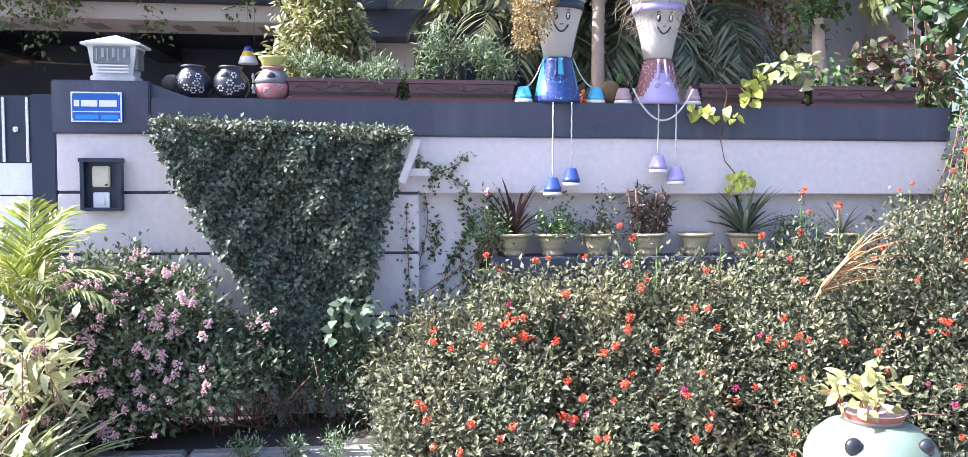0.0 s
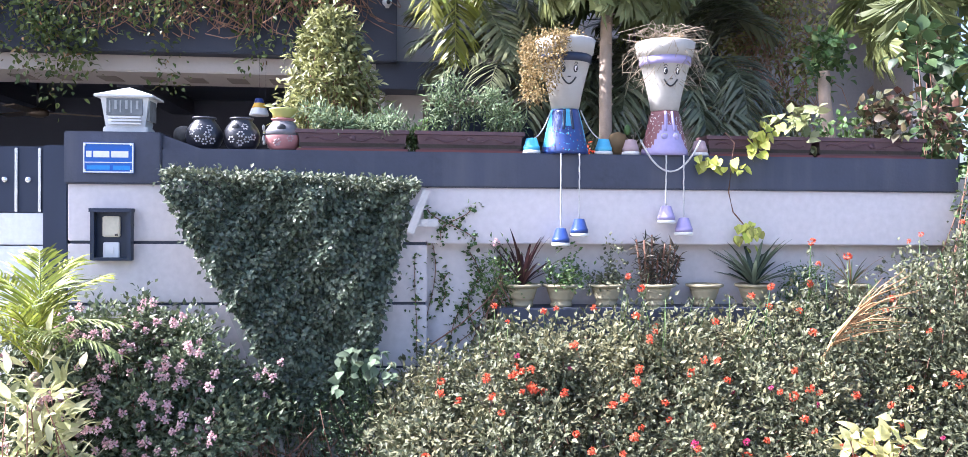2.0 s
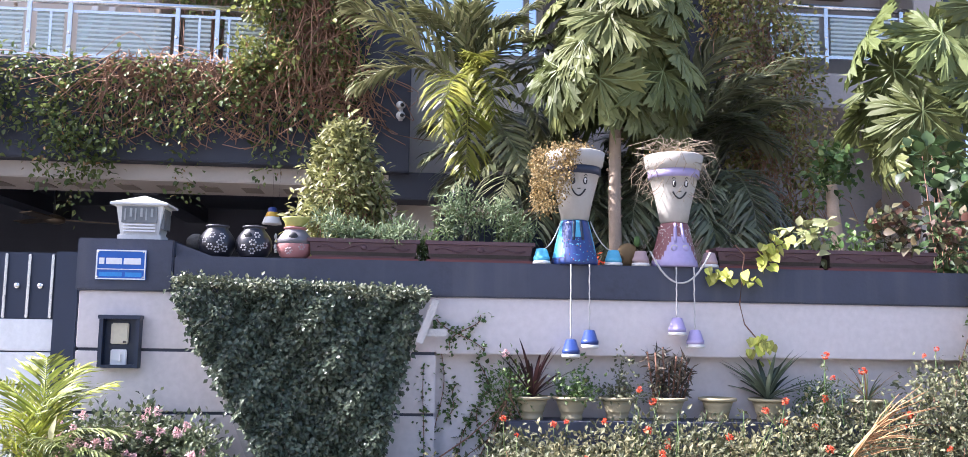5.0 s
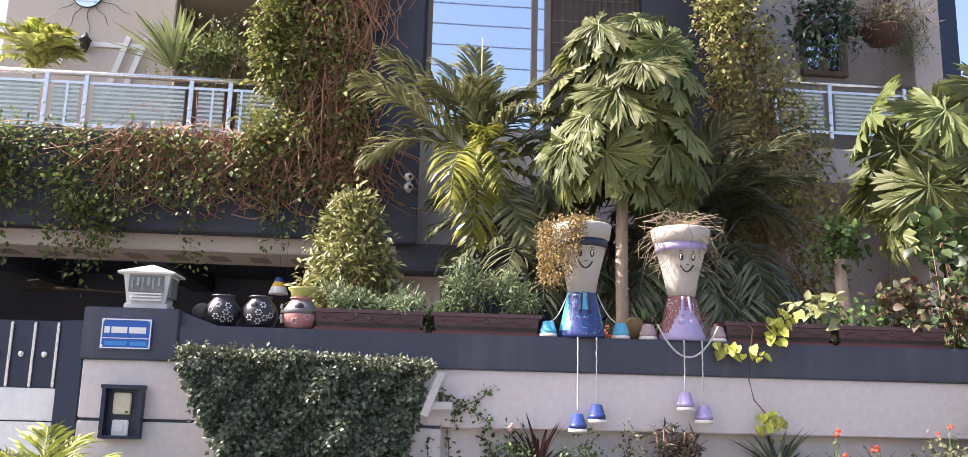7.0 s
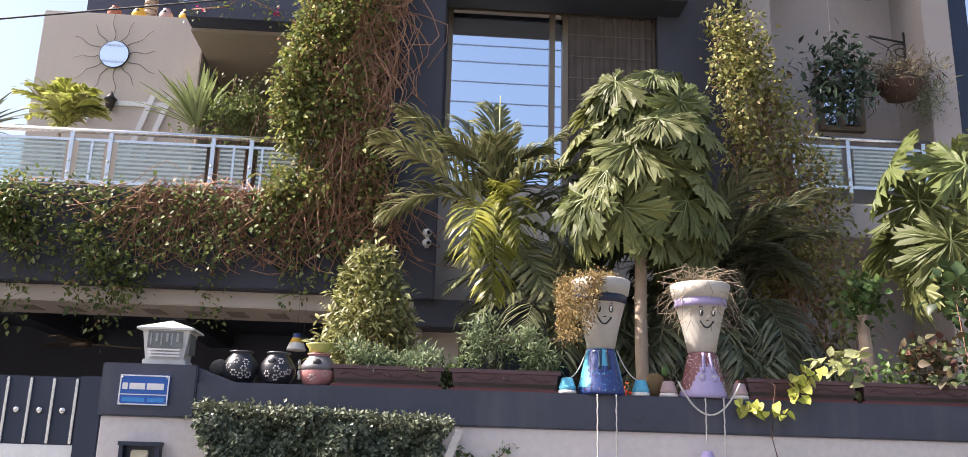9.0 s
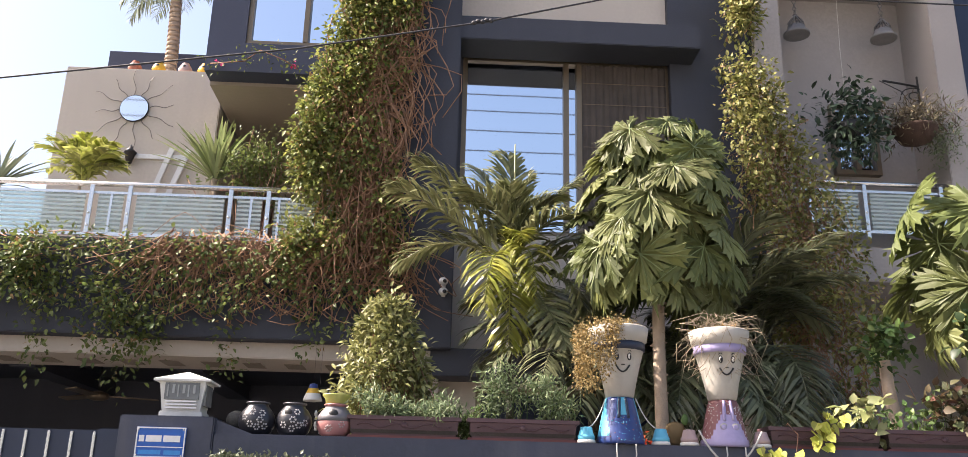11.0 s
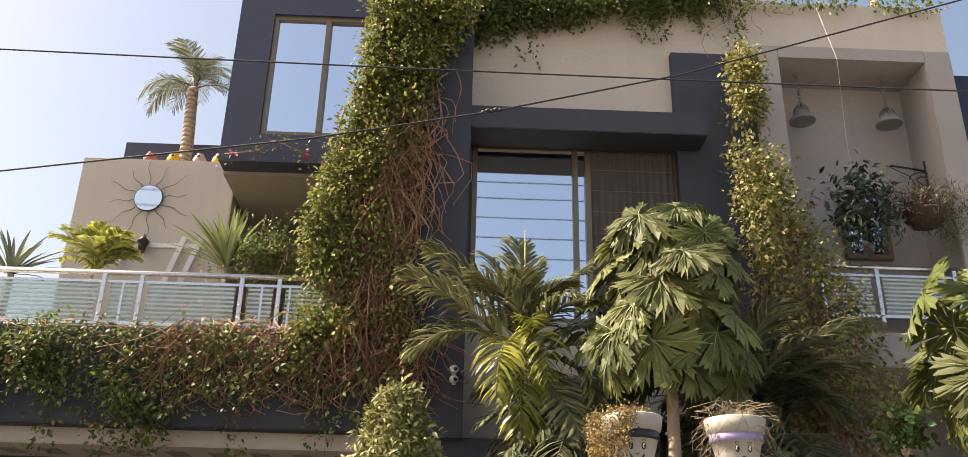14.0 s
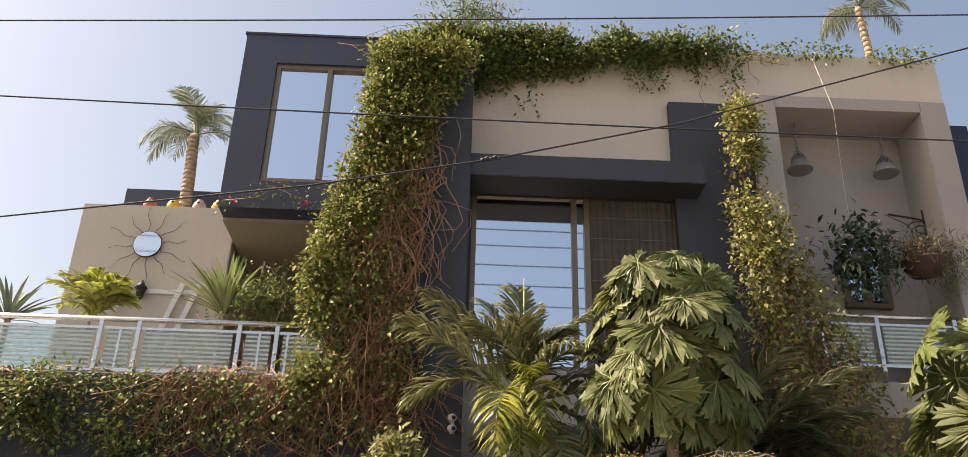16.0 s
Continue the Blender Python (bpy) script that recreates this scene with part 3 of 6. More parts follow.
part("back_plate", boxed(-1.668, -1.487, 5.388, 5.399, 1.392, 1.65), NAVY, bell)
ic = part("intercom", boxed(-1.632, -1.535, 5.364, 5.388, 1.508, 1.628, bevel=0.006), PLASTIC, bell)
part("speaker_grille", boxed(-1.562, -1.545, 5.361, 5.364, 1.515, 1.527), CURTAIN, ic)
spl = part("switch_plate", boxed(-1.630, -1.540, 5.370, 5.388, 1.385, 1.478, bevel=0.005), WHITE, bell)
part("rocker", boxed(-1.605, -1.565, 5.362, 5.370, 1.41, 1.455, bevel=0.004), WHITE, spl)

# pillar lantern
lan = thing("pillar_lantern", "weathered white metal pillar lantern with striped glass panes", "lantern", at=(-1.53, 5.53, 2.112))
part("base", boxed(-0.125, 0.125, -0.085, 0.085, 0.0, 0.035, bevel=0.006), SILVER, lan)
bm = bmesh.new()
lo, hi = [(-0.11, -0.08), (0.11, -0.08), (0.11, 0.08), (-0.11, 0.08)], [(-0.135, -0.1), (0.135, -0.1), (0.135, 0.1), (-0.135, 0.1)]
a = [bm.verts.new((x, y, 0.035)) for x, y in lo]
b = [bm.verts.new((x, y, 0.205)) for x, y in hi]
for i in range(4):
    bm.faces.new((a[i], a[(i + 1) % 4], b[(i + 1) % 4], b[i]))
bm.faces.new(a[::-1]), bm.faces.new(b)
part("body", bm, SILVER, lan)
DUSTBAR = surface("dusty_glass_bar", (0.34, 0.35, 0.35), 0.4, 0.6, 14, 60, 0.05)
GLASSGREY = surface("dusty_grey_glass", (0.17, 0.18, 0.185), 0.25, 0.5, 14, 60, 0.05, streaks=0.5)
lp = part("pane", boxed(-0.1, 0.1, -0.104, -0.092, 0.10, 0.197), GLASSGREY, lan, "dusty grey glass")
for k in range(6):
    part("bar", boxed(-0.085 + k * 0.03, -0.077 + k * 0.03 + 0.006 * (k % 2), -0.108, -0.104, 0.115 + 0.02 * (k % 2), 0.185), DUSTBAR, lp)
for k in range(3):
    part("louvre", boxed(-0.09, 0.09, -0.104 + 0.003 * k, -0.086, 0.085 - k * 0.018, 0.094 - k * 0.018), WHITE, lan)
part("side_pane", boxed(0.118, 0.136, -0.07, 0.07, 0.07, 0.19), GLASSGREY, lan)
bm = bmesh.new()
e = [bm.verts.new(v) for v in ((-0.165, -0.125, 0.205), (0.165, -0.125, 0.205), (0.165, 0.125, 0.205), (-0.165, 0.125, 0.205))]
u = [bm.verts.new((v.co.x, v.co.y, 0.217)) for v in e]
top = bm.verts.new((0, 0, 0.275))
bm.faces.new(e[::-1])
for i in range(4):
    bm.faces.new((e[i], e[(i + 1) % 4], u[(i + 1) % 4], u[i]))
    bm.faces.new((u[i], u[(i + 1) % 4], top))
part("roof", bm, SILVER, lan)

tagged(part("stone_ball", ball(bmesh.new(), (0, 0, 0), 0.062, (1, 1, 0.95), 16), surface("speckled_stone", (0.10, 0.09, 0.075), 0.8, 0.5, 9, 40, 0.4)), "rough dark speckled stone ball on the coping", "ornament").matrix_basis = pose(-1.235, 5.60, 2.115)


# ---- painted jars ----
GREYDAB = surface("grey_white_dab", (0.38, 0.36, 0.36), 0.6, 0.7, 30, 90, 0.0)
def jar(at, material, hole, flowers, label):
    j = thing("painted_jar", label, "jar", "painted jars on the wall", at)
    prof = [(0.058, 0.0), (0.085, 0.018), (0.104, 0.055), (0.109, 0.085), (0.100, 0.122), (0.080, 0.152), (0.062, 0.172), (0.060, 0.182), (0.067, 0.190), (0.058, 0.192), (0.052, 0.176)]
    part("body", lathe(bmesh.new(), prof, 32), material, j)
    part("rim", lathe(bmesh.new(), [(0.061, 0.183), (0.070, 0.187), (0.070, 0.194), (0.060, 0.196)], 28), surface("rim_glaze", (0.06, 0.06, 0.07), 0.4, 0.8, 8, 40, 0.0) if material is BLACKPOT else material, j)

    def spot(az, h, r, squash, mat, nm, lift=0.002):
        rad = np.interp(h, [p[1] for p in prof[:8]], [p[0] for p in prof[:8]]) + lift
        bmx = ball(bmesh.new(), (0, 0, 0), r, squash, 10)
        o = part(nm, bmx, mat, j)
        o.matrix_basis = pose(rad * math.sin(az), -rad * math.cos(az), h, 0, 0, math.degrees(az))
        return o
    if hole is not None:
        spot(hole, 0.132, 0.026, (1, 0.35, 0.9), MARK if material is BLACKPOT else IRON, "opening", -0.002)
    for az, h in flowers:
        for q in range(6):
            dx, dz = 0.0145 * math.cos(q * 1.047), 0.0145 * math.sin(q * 1.047)
            spot(az + dx / 0.1, h + dz, 0.0062, (1, 0.35, 1), GREYDAB if material is BLACKPOT else DUSTYPINK, "painted_petal", 0.0)
    return j


jar((-1.097, 5.52, 2.022), BLACKPOT, None, [(-0.1, 0.13), (0.5, 0.125), (-0.55, 0.1), (0.35, 0.085), (-0.2, 0.06), (0.2, 0.045), (0.65, 0.05)], "black glazed round jar painted with white flowers")
jar((-0.880, 5.52, 2.022), BLACKPOT, -0.25, [(0.35, 0.135), (0.1, 0.09), (-0.45, 0.06), (0.45, 0.06), (0.05, 0.04), (0.8, 0.075)], "black glazed round jar with a hole and white flowers")
pj = jar((-0.638, 5.52, 2.022), PINKPOT, 0.0, [(-0.3, 0.045), (-0.2, 0.05), (0.5, 0.07)], "grey and rose glazed jar with a lime bowl on top")
part("shoulder", lathe(bmesh.new(), [(0.1085, 0.092), (0.1025, 0.122), (0.083, 0.152), (0.066, 0.172), (0.063, 0.178)], 32), surface("grey_glaze", (0.16, 0.15, 0.16), 0.4, 0.8, 9, 50, 0.03), pj, "grey glazed shoulder")
part("bowl", lathe(bmesh.new(), [(0.050, 0.196), (0.062, 0.202), (0.066, 0.225), (0.082, 0.245), (0.084, 0.254), (0.074, 0.252)], 28), LIME, pj, "lime green glazed bowl")
part("opening_rim", ball(bmesh.new(), (0.0, -0.092, 0.132), 0.027, (1, 0.4, 0.95), 14), MARK, pj)

# bell shaped pot hung in the car porch
hb = thing("hanging_bell_pot", "blue and orange painted bell pot hanging on a cord", "pot", at=(-1.12, 7.93, 2.51))
part("bell", lathe(bmesh.new(), [(0.083, 0.0), (0.081, 0.015), (0.063, 0.063), (0.043, 0.107), (0.033, 0.145), (0.012, 0.15)], 24, mats=[0, 0, 1, 2, 2]), [WHITEPOT, YELLOWPOT, BLUE], hb)
part("cord", tube(bmesh.new(), [(0, 0, 0.148), (0, 0, 0.62)], 0.0012, 5), CABLE, hb)
hb2 = thing("hanging_chime", "cluster of small grey chimes hanging on a cord", "wind chime", at=(-1.07, 7.97, 2.27))
for k in range(6):
    part("chime", lathe(bmesh.new(), [(0.014, 0), (0.012, 0.03), (0.004, 0.045)], 10, 0.03 * math.cos(k * 2.1), 0.03 * math.sin(k * 2.1), 0.03 * k - 0.03), SILVER, hb2)
part("cord", tube(bmesh.new(), [(0, 0, 0), (0, 0, 0.8)], 0.0012, 5), CABLE, hb2)


# ---- planter boxes ----
def planter(x0, x1, label):
    p = thing("planter_box", label, "planter", "plum planter boxes on the wall", (0.5 * (x0 + x1), 5.53, 2.022))
    h = 0.5 * (x1 - x0)
    bm = bmesh.new()
    for (xa, ya, za), (xb, yb, zb) in zip([(h - 0.03, 0.075, 0.018), (h - 0.015, 0.088, 0.105), (h, 0.1, 0.108), (h, 0.1, 0.13), (h - 0.012, 0.088, 0.13)], [(h - 0.015, 0.088, 0.105), (h, 0.1, 0.108), (h, 0.1, 0.13), (h - 0.012, 0.088, 0.13), (h - 0.02, 0.08, 0.1)]):
        a = [bm.verts.new((sx * xa, sy * ya, za)) for sx, sy in ((-1, -1), (1, -1), (1, 1), (-1, 1))]
        b = [bm.verts.new((sx * xb, sy * yb, zb)) for sx, sy in ((-1, -1), (1, -1), (1, 1), (-1, 1))]
        for i in range(4):
            bm.faces.new((a[i], a[(i + 1) % 4], b[(i + 1) % 4], b[i]))
    tr = part("trough", bm, PLUM, p)
    part("tray", boxed(-h + 0.005, h - 0.005, -0.09, 0.09, 0.0, 0.018, bevel=0.004), surface("tray_red", (0.16, 0.045, 0.04), 0.6, 0.7, 8, 50, 0.05), p, "brick red drip tray")
    part("soil", boxed(-h + 0.02, h - 0.02, -0.08, 0.08, 0.03, 0.105), SOIL, p)
    bm = bmesh.new()
    pts = [(-h + 0.06 + (2 * h - 0.12) * k / 24, -0.0885 - 0.002 * math.sin(k), 0.075 + 0.012 * math.sin(k * math.pi / 4)) for k in range(25)]
    tube(bm, pts, 0.004, 5)
    part("relief_wave", bm, PLUM, tr)
    part("relief_knot", ball(bmesh.new(), (0, -0.086, 0.08), 0.02, (1, 0.4, 0.8), 10), PLUM, tr)
    return p


planter(-0.558, 0.112, "plum plastic planter box with grey green seedlings")
planter(0.146, 0.812, "plum plastic planter box with feathery marigold plants")
planter(1.945, 2.645, "plum plastic planter box with trailing yellow green vine")
planter(2.662, 3.385, "plum plastic planter box with coleus and leafy plants")


# ---- flower pot figures ----
def pot_figure(cx, mats, feet, side_pots, garland, label, dress):
    """Stacked painted pots with rope limbs, one mesh; dress: the material at an angle and height. mats: 0 cream 1 dress 2 trim 3 accent 4 feet 5 white 6 rope 7 mark 8 side_pots."""
    bm = bmesh.new()
    cy = 5.47
    zs = [2.022, 2.036, 2.05, *np.linspace(2.065, 2.295, 14)]
    lathe(bm, [(float(np.interp(z, [2.022, 2.036, 2.05, 2.13, 2.22, 2.295], [0.139, 0.143, 0.142, 0.124, 0.103, 0.084])), z) for z in zs], 56, cx, cy, 0, [1])
    for f in bm.faces:
        q = f.calc_center_median()
        f.material_index = dress(math.atan2(q.x - cx, cy - q.y), q.z)
    lathe(bm, [(0.072, 2.295), (0.086, 2.305), (0.104, 2.40), (0.128, 2.50), (0.148, 2.575), (0.158, 2.578), (0.160, 2.622), (0.152, 2.626), (0.170, 2.632), (0.184, 2.715), (0.174, 2.722), (0.165, 2.69)], 36, cx, cy, 0, [0, 0, 0, 0, 2, 2, 2, 0, 0, 0, 0])

    def on_head(az, z, lift=0.003):
        r = np.interp(z, [2.305, 2.40, 2.50, 2.575], [0.086, 0.104, 0.128, 0.148]) + lift
        return (cx + r * math.sin(az), cy - r * math.cos(az), z)
    for az in (-0.27, 0.27):
        ball(bm, on_head(az, 2.53), 0.019, (0.72, 0.3, 1.3), 12, 7)
        ball(bm, on_head(az, 2.53, 0.005), 0.0145, (0.72, 0.3, 1.3), 12, 5)
        ball(bm, on_head(az + 0.02, 2.527, 0.008), 0.0105, (0.75, 0.3, 1.2), 10, 7)
        tube(bm, [on_head(az + k * 0.05, 2.566 - 0.004 * k * k) for k in (-1.5, -0.5, 0.5, 1.5)], 0.0022, 4, mi=7)
    tube(bm, [on_head(az, 2.44 + 0.35 * az * az) for az in np.linspace(-0.34, 0.34, 9)], 0.0052, 5, mi=7)
    tube(bm, [on_head(az, 2.482) for az in np.linspace(-0.08, 0.08, 4)], 0.003, 5, mi=7)

    def on_skirt(az, z, lift=0.003):
        r = np.interp(z, [2.05, 2.13, 2.22, 2.295], [0.142, 0.124, 0.103, 0.084]) + lift
        return (cx + r * math.sin(az), cy - r * math.cos(az), z)
    for az in (-0.22, 0.22):
        tube(bm, [on_skirt(az * (1 + (2.29 - z)), z, 0.001) for z in np.linspace(2.17, 2.29, 6)], 0.009, 6, mi=2)
        if garland:
            ball(bm, on_skirt(az * 1.3, 2.135, 0.0), 0.026, (0.9, 0.25, 0.8), 10, 0)
            ball(bm, on_skirt(az * 1.3, 2.132, 0.003), 0.021, (0.9, 0.25, 0.75), 10, 1)
    random.seed(int(cx * 100))
    for _ in range(150):
        az, z = random.uniform(-1.4, 1.4), random.uniform(2.035, 2.28)
        if dress(az, z) == 3 if garland else z < 2.18:
            ball(bm, on_skirt(az, z, 0.0), random.uniform(0.0025, 0.0042), (1, 0.5, 1), 6, 5 if garland else (3, 8, 9)[_ % 3])
    for (fx, fz), lx in zip(feet, (-0.045, 0.065)):
        lathe(bm, [(0.050, 0.0), (0.056, 0.006), (0.055, 0.018), (0.050, 0.022)], 20, fx, 5.325, fz, [5])
        lathe(bm, [(0.052, 0.022), (0.053, 0.045), (0.049, 0.047), (0.030, 0.105), (0.018, 0.108)], 20, fx, 5.325, fz, [4])
        n = 14
        tube(bm, [(fx + 0.0014 * math.sin(k * 2.2), 5.332, fz + 0.106 + (2.02 - fz - 0.106) * k / n) for k in range(n + 1)], 0.0042, 6, mi=6)
    for hx in side_pots:
        lathe(bm, [(0.048, 0.0), (0.056, 0.006), (0.054, 0.02), (0.05, 0.022)], 20, hx, 5.44, 2.022, [5])
        lathe(bm, [(0.050, 0.022), (0.051, 0.045), (0.047, 0.047), (0.033, 0.095), (0.012, 0.098)], 20, hx, 5.44, 2.022, [8])
        if not garland:
            tube(bm, [(hx + (cx + math.copysign(0.09, hx - cx) - hx) * s, 5.44, 2.115 + 0.18 * s * s) for s in np.linspace(0, 1, 8)], 0.0038, 6, mi=6)
    if garland:
        a, b = side_pots
        tube(bm, [(a + 0.03 + (b - a - 0.06) * s, 5.335, 2.11 - 0.19 * 4 * s * (1 - s)) for s in np.linspace(0, 1, 17)], 0.006, 6, mi=6)
    ob = tagged(part("pot_figure", bm, mats), label, "garden ornament", "stacked pot figures on the wall")
    return ob


pot_figure(1.062, [CREAM, BLUE, NAVY, SKYBLUE, BLUE, WHITEPOT, ROPE, MARK, SKYBLUE, TERRACOTTA], [(1.014, 1.467), (1.126, 1.523)], (0.852, 1.297), False, "stacked pot figure in cobalt and sky blue paint",
           lambda az, z: 3 if (-0.35 < az < 0.2 and z > 2.19) or (az < -1.0 - 3 * (z - 2.2) and z > 2.07) or (az > 1.05 and z > 2.1) else 1)
pot_figure(1.688, [CREAM, LILAC, LILAC, RUSTRED, LILAC, WHITEPOT, ROPE, MARK, DUSTYPINK], [(1.658, 1.605), (1.768, 1.534)], (1.467, 1.902), True, "stacked pot figure in lilac and brick red paint",
           lambda az, z: 3 if z > 2.06 and abs(az) > 0.30 + 3.4 * max(0, 2.24 - z) * (z < 2.24) else (3 if z > 2.265 or (z > 2.21 and abs(az) < 0.09) else 1))


# ---- pots in the niche ----
def niche_pot(x, s=1.0):
    p = thing("flower_pot", "ribbed olive cream clay pot on the niche shelf", "pot", "clay pots on the niche shelf", (x, 5.36, 1.105))
    prof = [(0.062, 0.0), (0.066, 0.01), (0.066, 0.018), (0.061, 0.022), (0.068, 0.045), (0.072, 0.047), (0.071, 0.053), (0.082, 0.085), (0.091, 0.112)]
    bd = part("body", lathe(bmesh.new(), [(r * s, z * s) for r, z in prof], 28), CLAY, p)
    part("rim", lathe(bmesh.new(), [(r * s, z * s) for r, z in [(0.090, 0.112), (0.112, 0.118), (0.116, 0.126), (0.114, 0.134), (0.104, 0.136), (0.098, 0.124)]], 28), CLAY, bd)
    part("soil", lathe(bmesh.new(), [(0.097 * s, 0.118 * s), (0.05 * s, 0.126 * s), (0.005, 0.127 * s)], 16), SOIL, p)
    return p


NICHE = [0.79, 1.025, 1.302, 1.612, 1.912, 2.222, 2.85]
for xx in NICHE:
    niche_pot(xx)

# ---- wooden trellis behind the creeper ----
tre = thing("trellis", "weathered white wooden slat trellis under the creeper", "trellis")
def slat(x0, z0, x1, z1, w=0.045, y=5.32, parent=tre, mat=PALEWOOD, t=0.018):
    L = math.hypot(x1 - x0, z1 - z0)
    o = part("slat", boxed(-w / 2, w / 2, -t / 2, t / 2, 0, L, bevel=0.003), mat, parent)
    o.matrix_basis = Matrix.Translation((x0, y, z0)) @ Matrix.Rotation(math.atan2(x1 - x0, z1 - z0), 4, "Y")
slat(-0.30, 0.16, 0.10, 1.66)
slat(-0.52, 0.19, -1.2, 1.80)
slat(-0.40, 0.19, -0.68, 1.80)
slat(-0.33, 0.19, -0.2, 1.80)
slat(-1.12, 1.60, 0.27, 1.60, y=5.34)
slat(-0.90, 1.1, 0.02, 1.1, y=5.34)
slat(-0.55, 0.135, -0.66, 0.56, y=5.18)
slat(-0.8, 0.30, -0.05, 0.30, y=5.34)
slat(0.115, 1.54, 0.207, 1.785, y=5.19)
slat(0.13, 1.60, 0.275, 1.60, y=5.205)

# ---- sage green jar in front of the bed ----
big = thing("garden_jar", "sage green ceramic garden jar with dark knobs", "jar", at=(2.30, 3.98, 0.09))
part("body", lathe(bmesh.new(), [(0.18, 0.0), (0.26, 0.04), (0.305, 0.12), (0.305, 0.19), (0.275, 0.265), (0.21, 0.325), (0.15, 0.35), (0.13, 0.352)], 40), SAGE, big)
part("neck", lathe(bmesh.new(), [(0.128, 0.345), (0.135, 0.37), (0.150, 0.40), (0.155, 0.405), (0.140, 0.402), (0.125, 0.38)], 32, mats=[0, 1, 0]), [DUSTYPINK, TERRACOTTA], big, "banded pink terracotta neck")
for ax, az in ((-0.19, 0.285), (0.135, 0.285)):
    part("knob", ball(bmesh.new(), (ax, -math.sqrt(max(0.0, 0.262 ** 2 - ax * ax)), az), 0.042, (1, 0.7, 1), 16), BLACKPOT, big, "glossy black knob")

# ---- terrace and facade fittings ----
def disc(r, z, n=40):
    bmd = bmesh.new()
    bmd.faces.new([bmd.verts.new((r * math.cos(2 * math.pi * i / n), r * math.sin(2 * math.pi * i / n), z)) for i in range(n)])
    return bmd


RAYIRON = surface("grey_iron", (0.14, 0.12, 0.11), 0.5, 0.8, 8, 60, 0.05)
BELLMETAL = surface("bell_metal", (0.22, 0.215, 0.22), 0.55, 0.7, 8, 50, 0.15)
sunm = thing("sun_mirror", "round wall mirror with wavy wrought iron sun rays", "mirror", at=(-3.546, 9.385, 5.835))
part("glass", put(part("frame", lathe(bmesh.new(), [(0.150, 0.0), (0.160, 0.0), (0.163, 0.012), (0.158, 0.02), (0.150, 0.015)], 40), IRON, sunm), pose(0, 0, 0, 90, 0, 0)) and disc(0.153, 0.0185), MIRROR, sunm).matrix_basis = pose(0, 0, 0, 90, 0, 0)
for k in range(12):
    a = k * math.pi / 6 + 0.12
    n = 12
    ln = 0.26 + 0.06 * (k % 2)
    pts = []
    for s in range(n + 1):
        r, w = 0.17 + ln * s / n, 0.014 * math.sin(s * 0.62 + k)
        pts.append((r * math.cos(a) - w * math.sin(a), -0.004, r * math.sin(a) + w * math.cos(a)))
    part("ray", tube(bmesh.new(), pts, 0.005, 5, 0.003), RAYIRON, sunm)
wl = thing("wall_lantern", "black iron wall lantern on the terrace wall", "lantern", at=(-3.50, 9.33, 5.18))
part("cage", lathe(bmesh.new(), [(0.035, 0.0), (0.06, 0.10), (0.075, 0.105), (0.03, 0.15), (0.008, 0.2)], 6), IRON, wl)
part("arm", tube(bmesh.new(), [(0, 0.07, 0.02), (0, 0.02, -0.03), (0, 0.0, 0.0)], 0.009, 6), IRON, wl)
wt = thing("wall_trellis", "weathered white slat trellis on the terrace wall", "trellis")
for a in ((-3.95, 5.03, -3.86, 5.42), (-3.75, 5.03, -3.72, 5.40), (-3.30, 4.55, -3.06, 5.38), (-3.12, 4.60, -2.88, 5.36)):
    slat(*a, w=0.06, y=9.36, parent=wt, mat=WHITE)
slat(-4.1, 5.27, -2.95, 5.27, w=0.055, y=9.382, parent=wt, mat=WHITE)
for k, (x, m) in enumerate(((-3.67, TERRACOTTA), (-3.40, YELLOWPOT), (-3.10, DUSTYPINK), (-2.88, YELLOWPOT))):
    p = thing("roof_pot", "small round %s pot on the roof edge" % ("terracotta", "yellow", "dusty pink", "yellow")[k], "pot", "small pots on the roof edge", (x, 9.55, 6.335))
    part("body", lathe(bmesh.new(), [(0.04, 0), (0.075, 0.04), (0.08, 0.08), (0.06, 0.125), (0.035, 0.15), (0.042, 0.16), (0.03, 0.158)], 20), m, p)
    part("opening", ball(bmesh.new(), (0, -0.066, 0.10), 0.022, (1, 0.5, 1), 10), MARK, p)
cc = thing("security_camera", "pair of small white security cameras on the wall", "camera", at=(-0.035, 7.96, 3.56))
for k, dz in enumerate((0.05, -0.045)):
    part("housing", ball(bmesh.new(), (0.0, -0.03, dz), 0.036, (1.2, 1.3, 1), 14), WHITE, cc)
    part("lens", ball(bmesh.new(), (0.012, -0.075, dz - 0.008), 0.018, (1, 0.6, 1), 12), MARK, cc)
part("bracket", boxed(-0.02, 0.02, 0.0, 0.04, -0.08, 0.08, bevel=0.004), WHITE, cc)


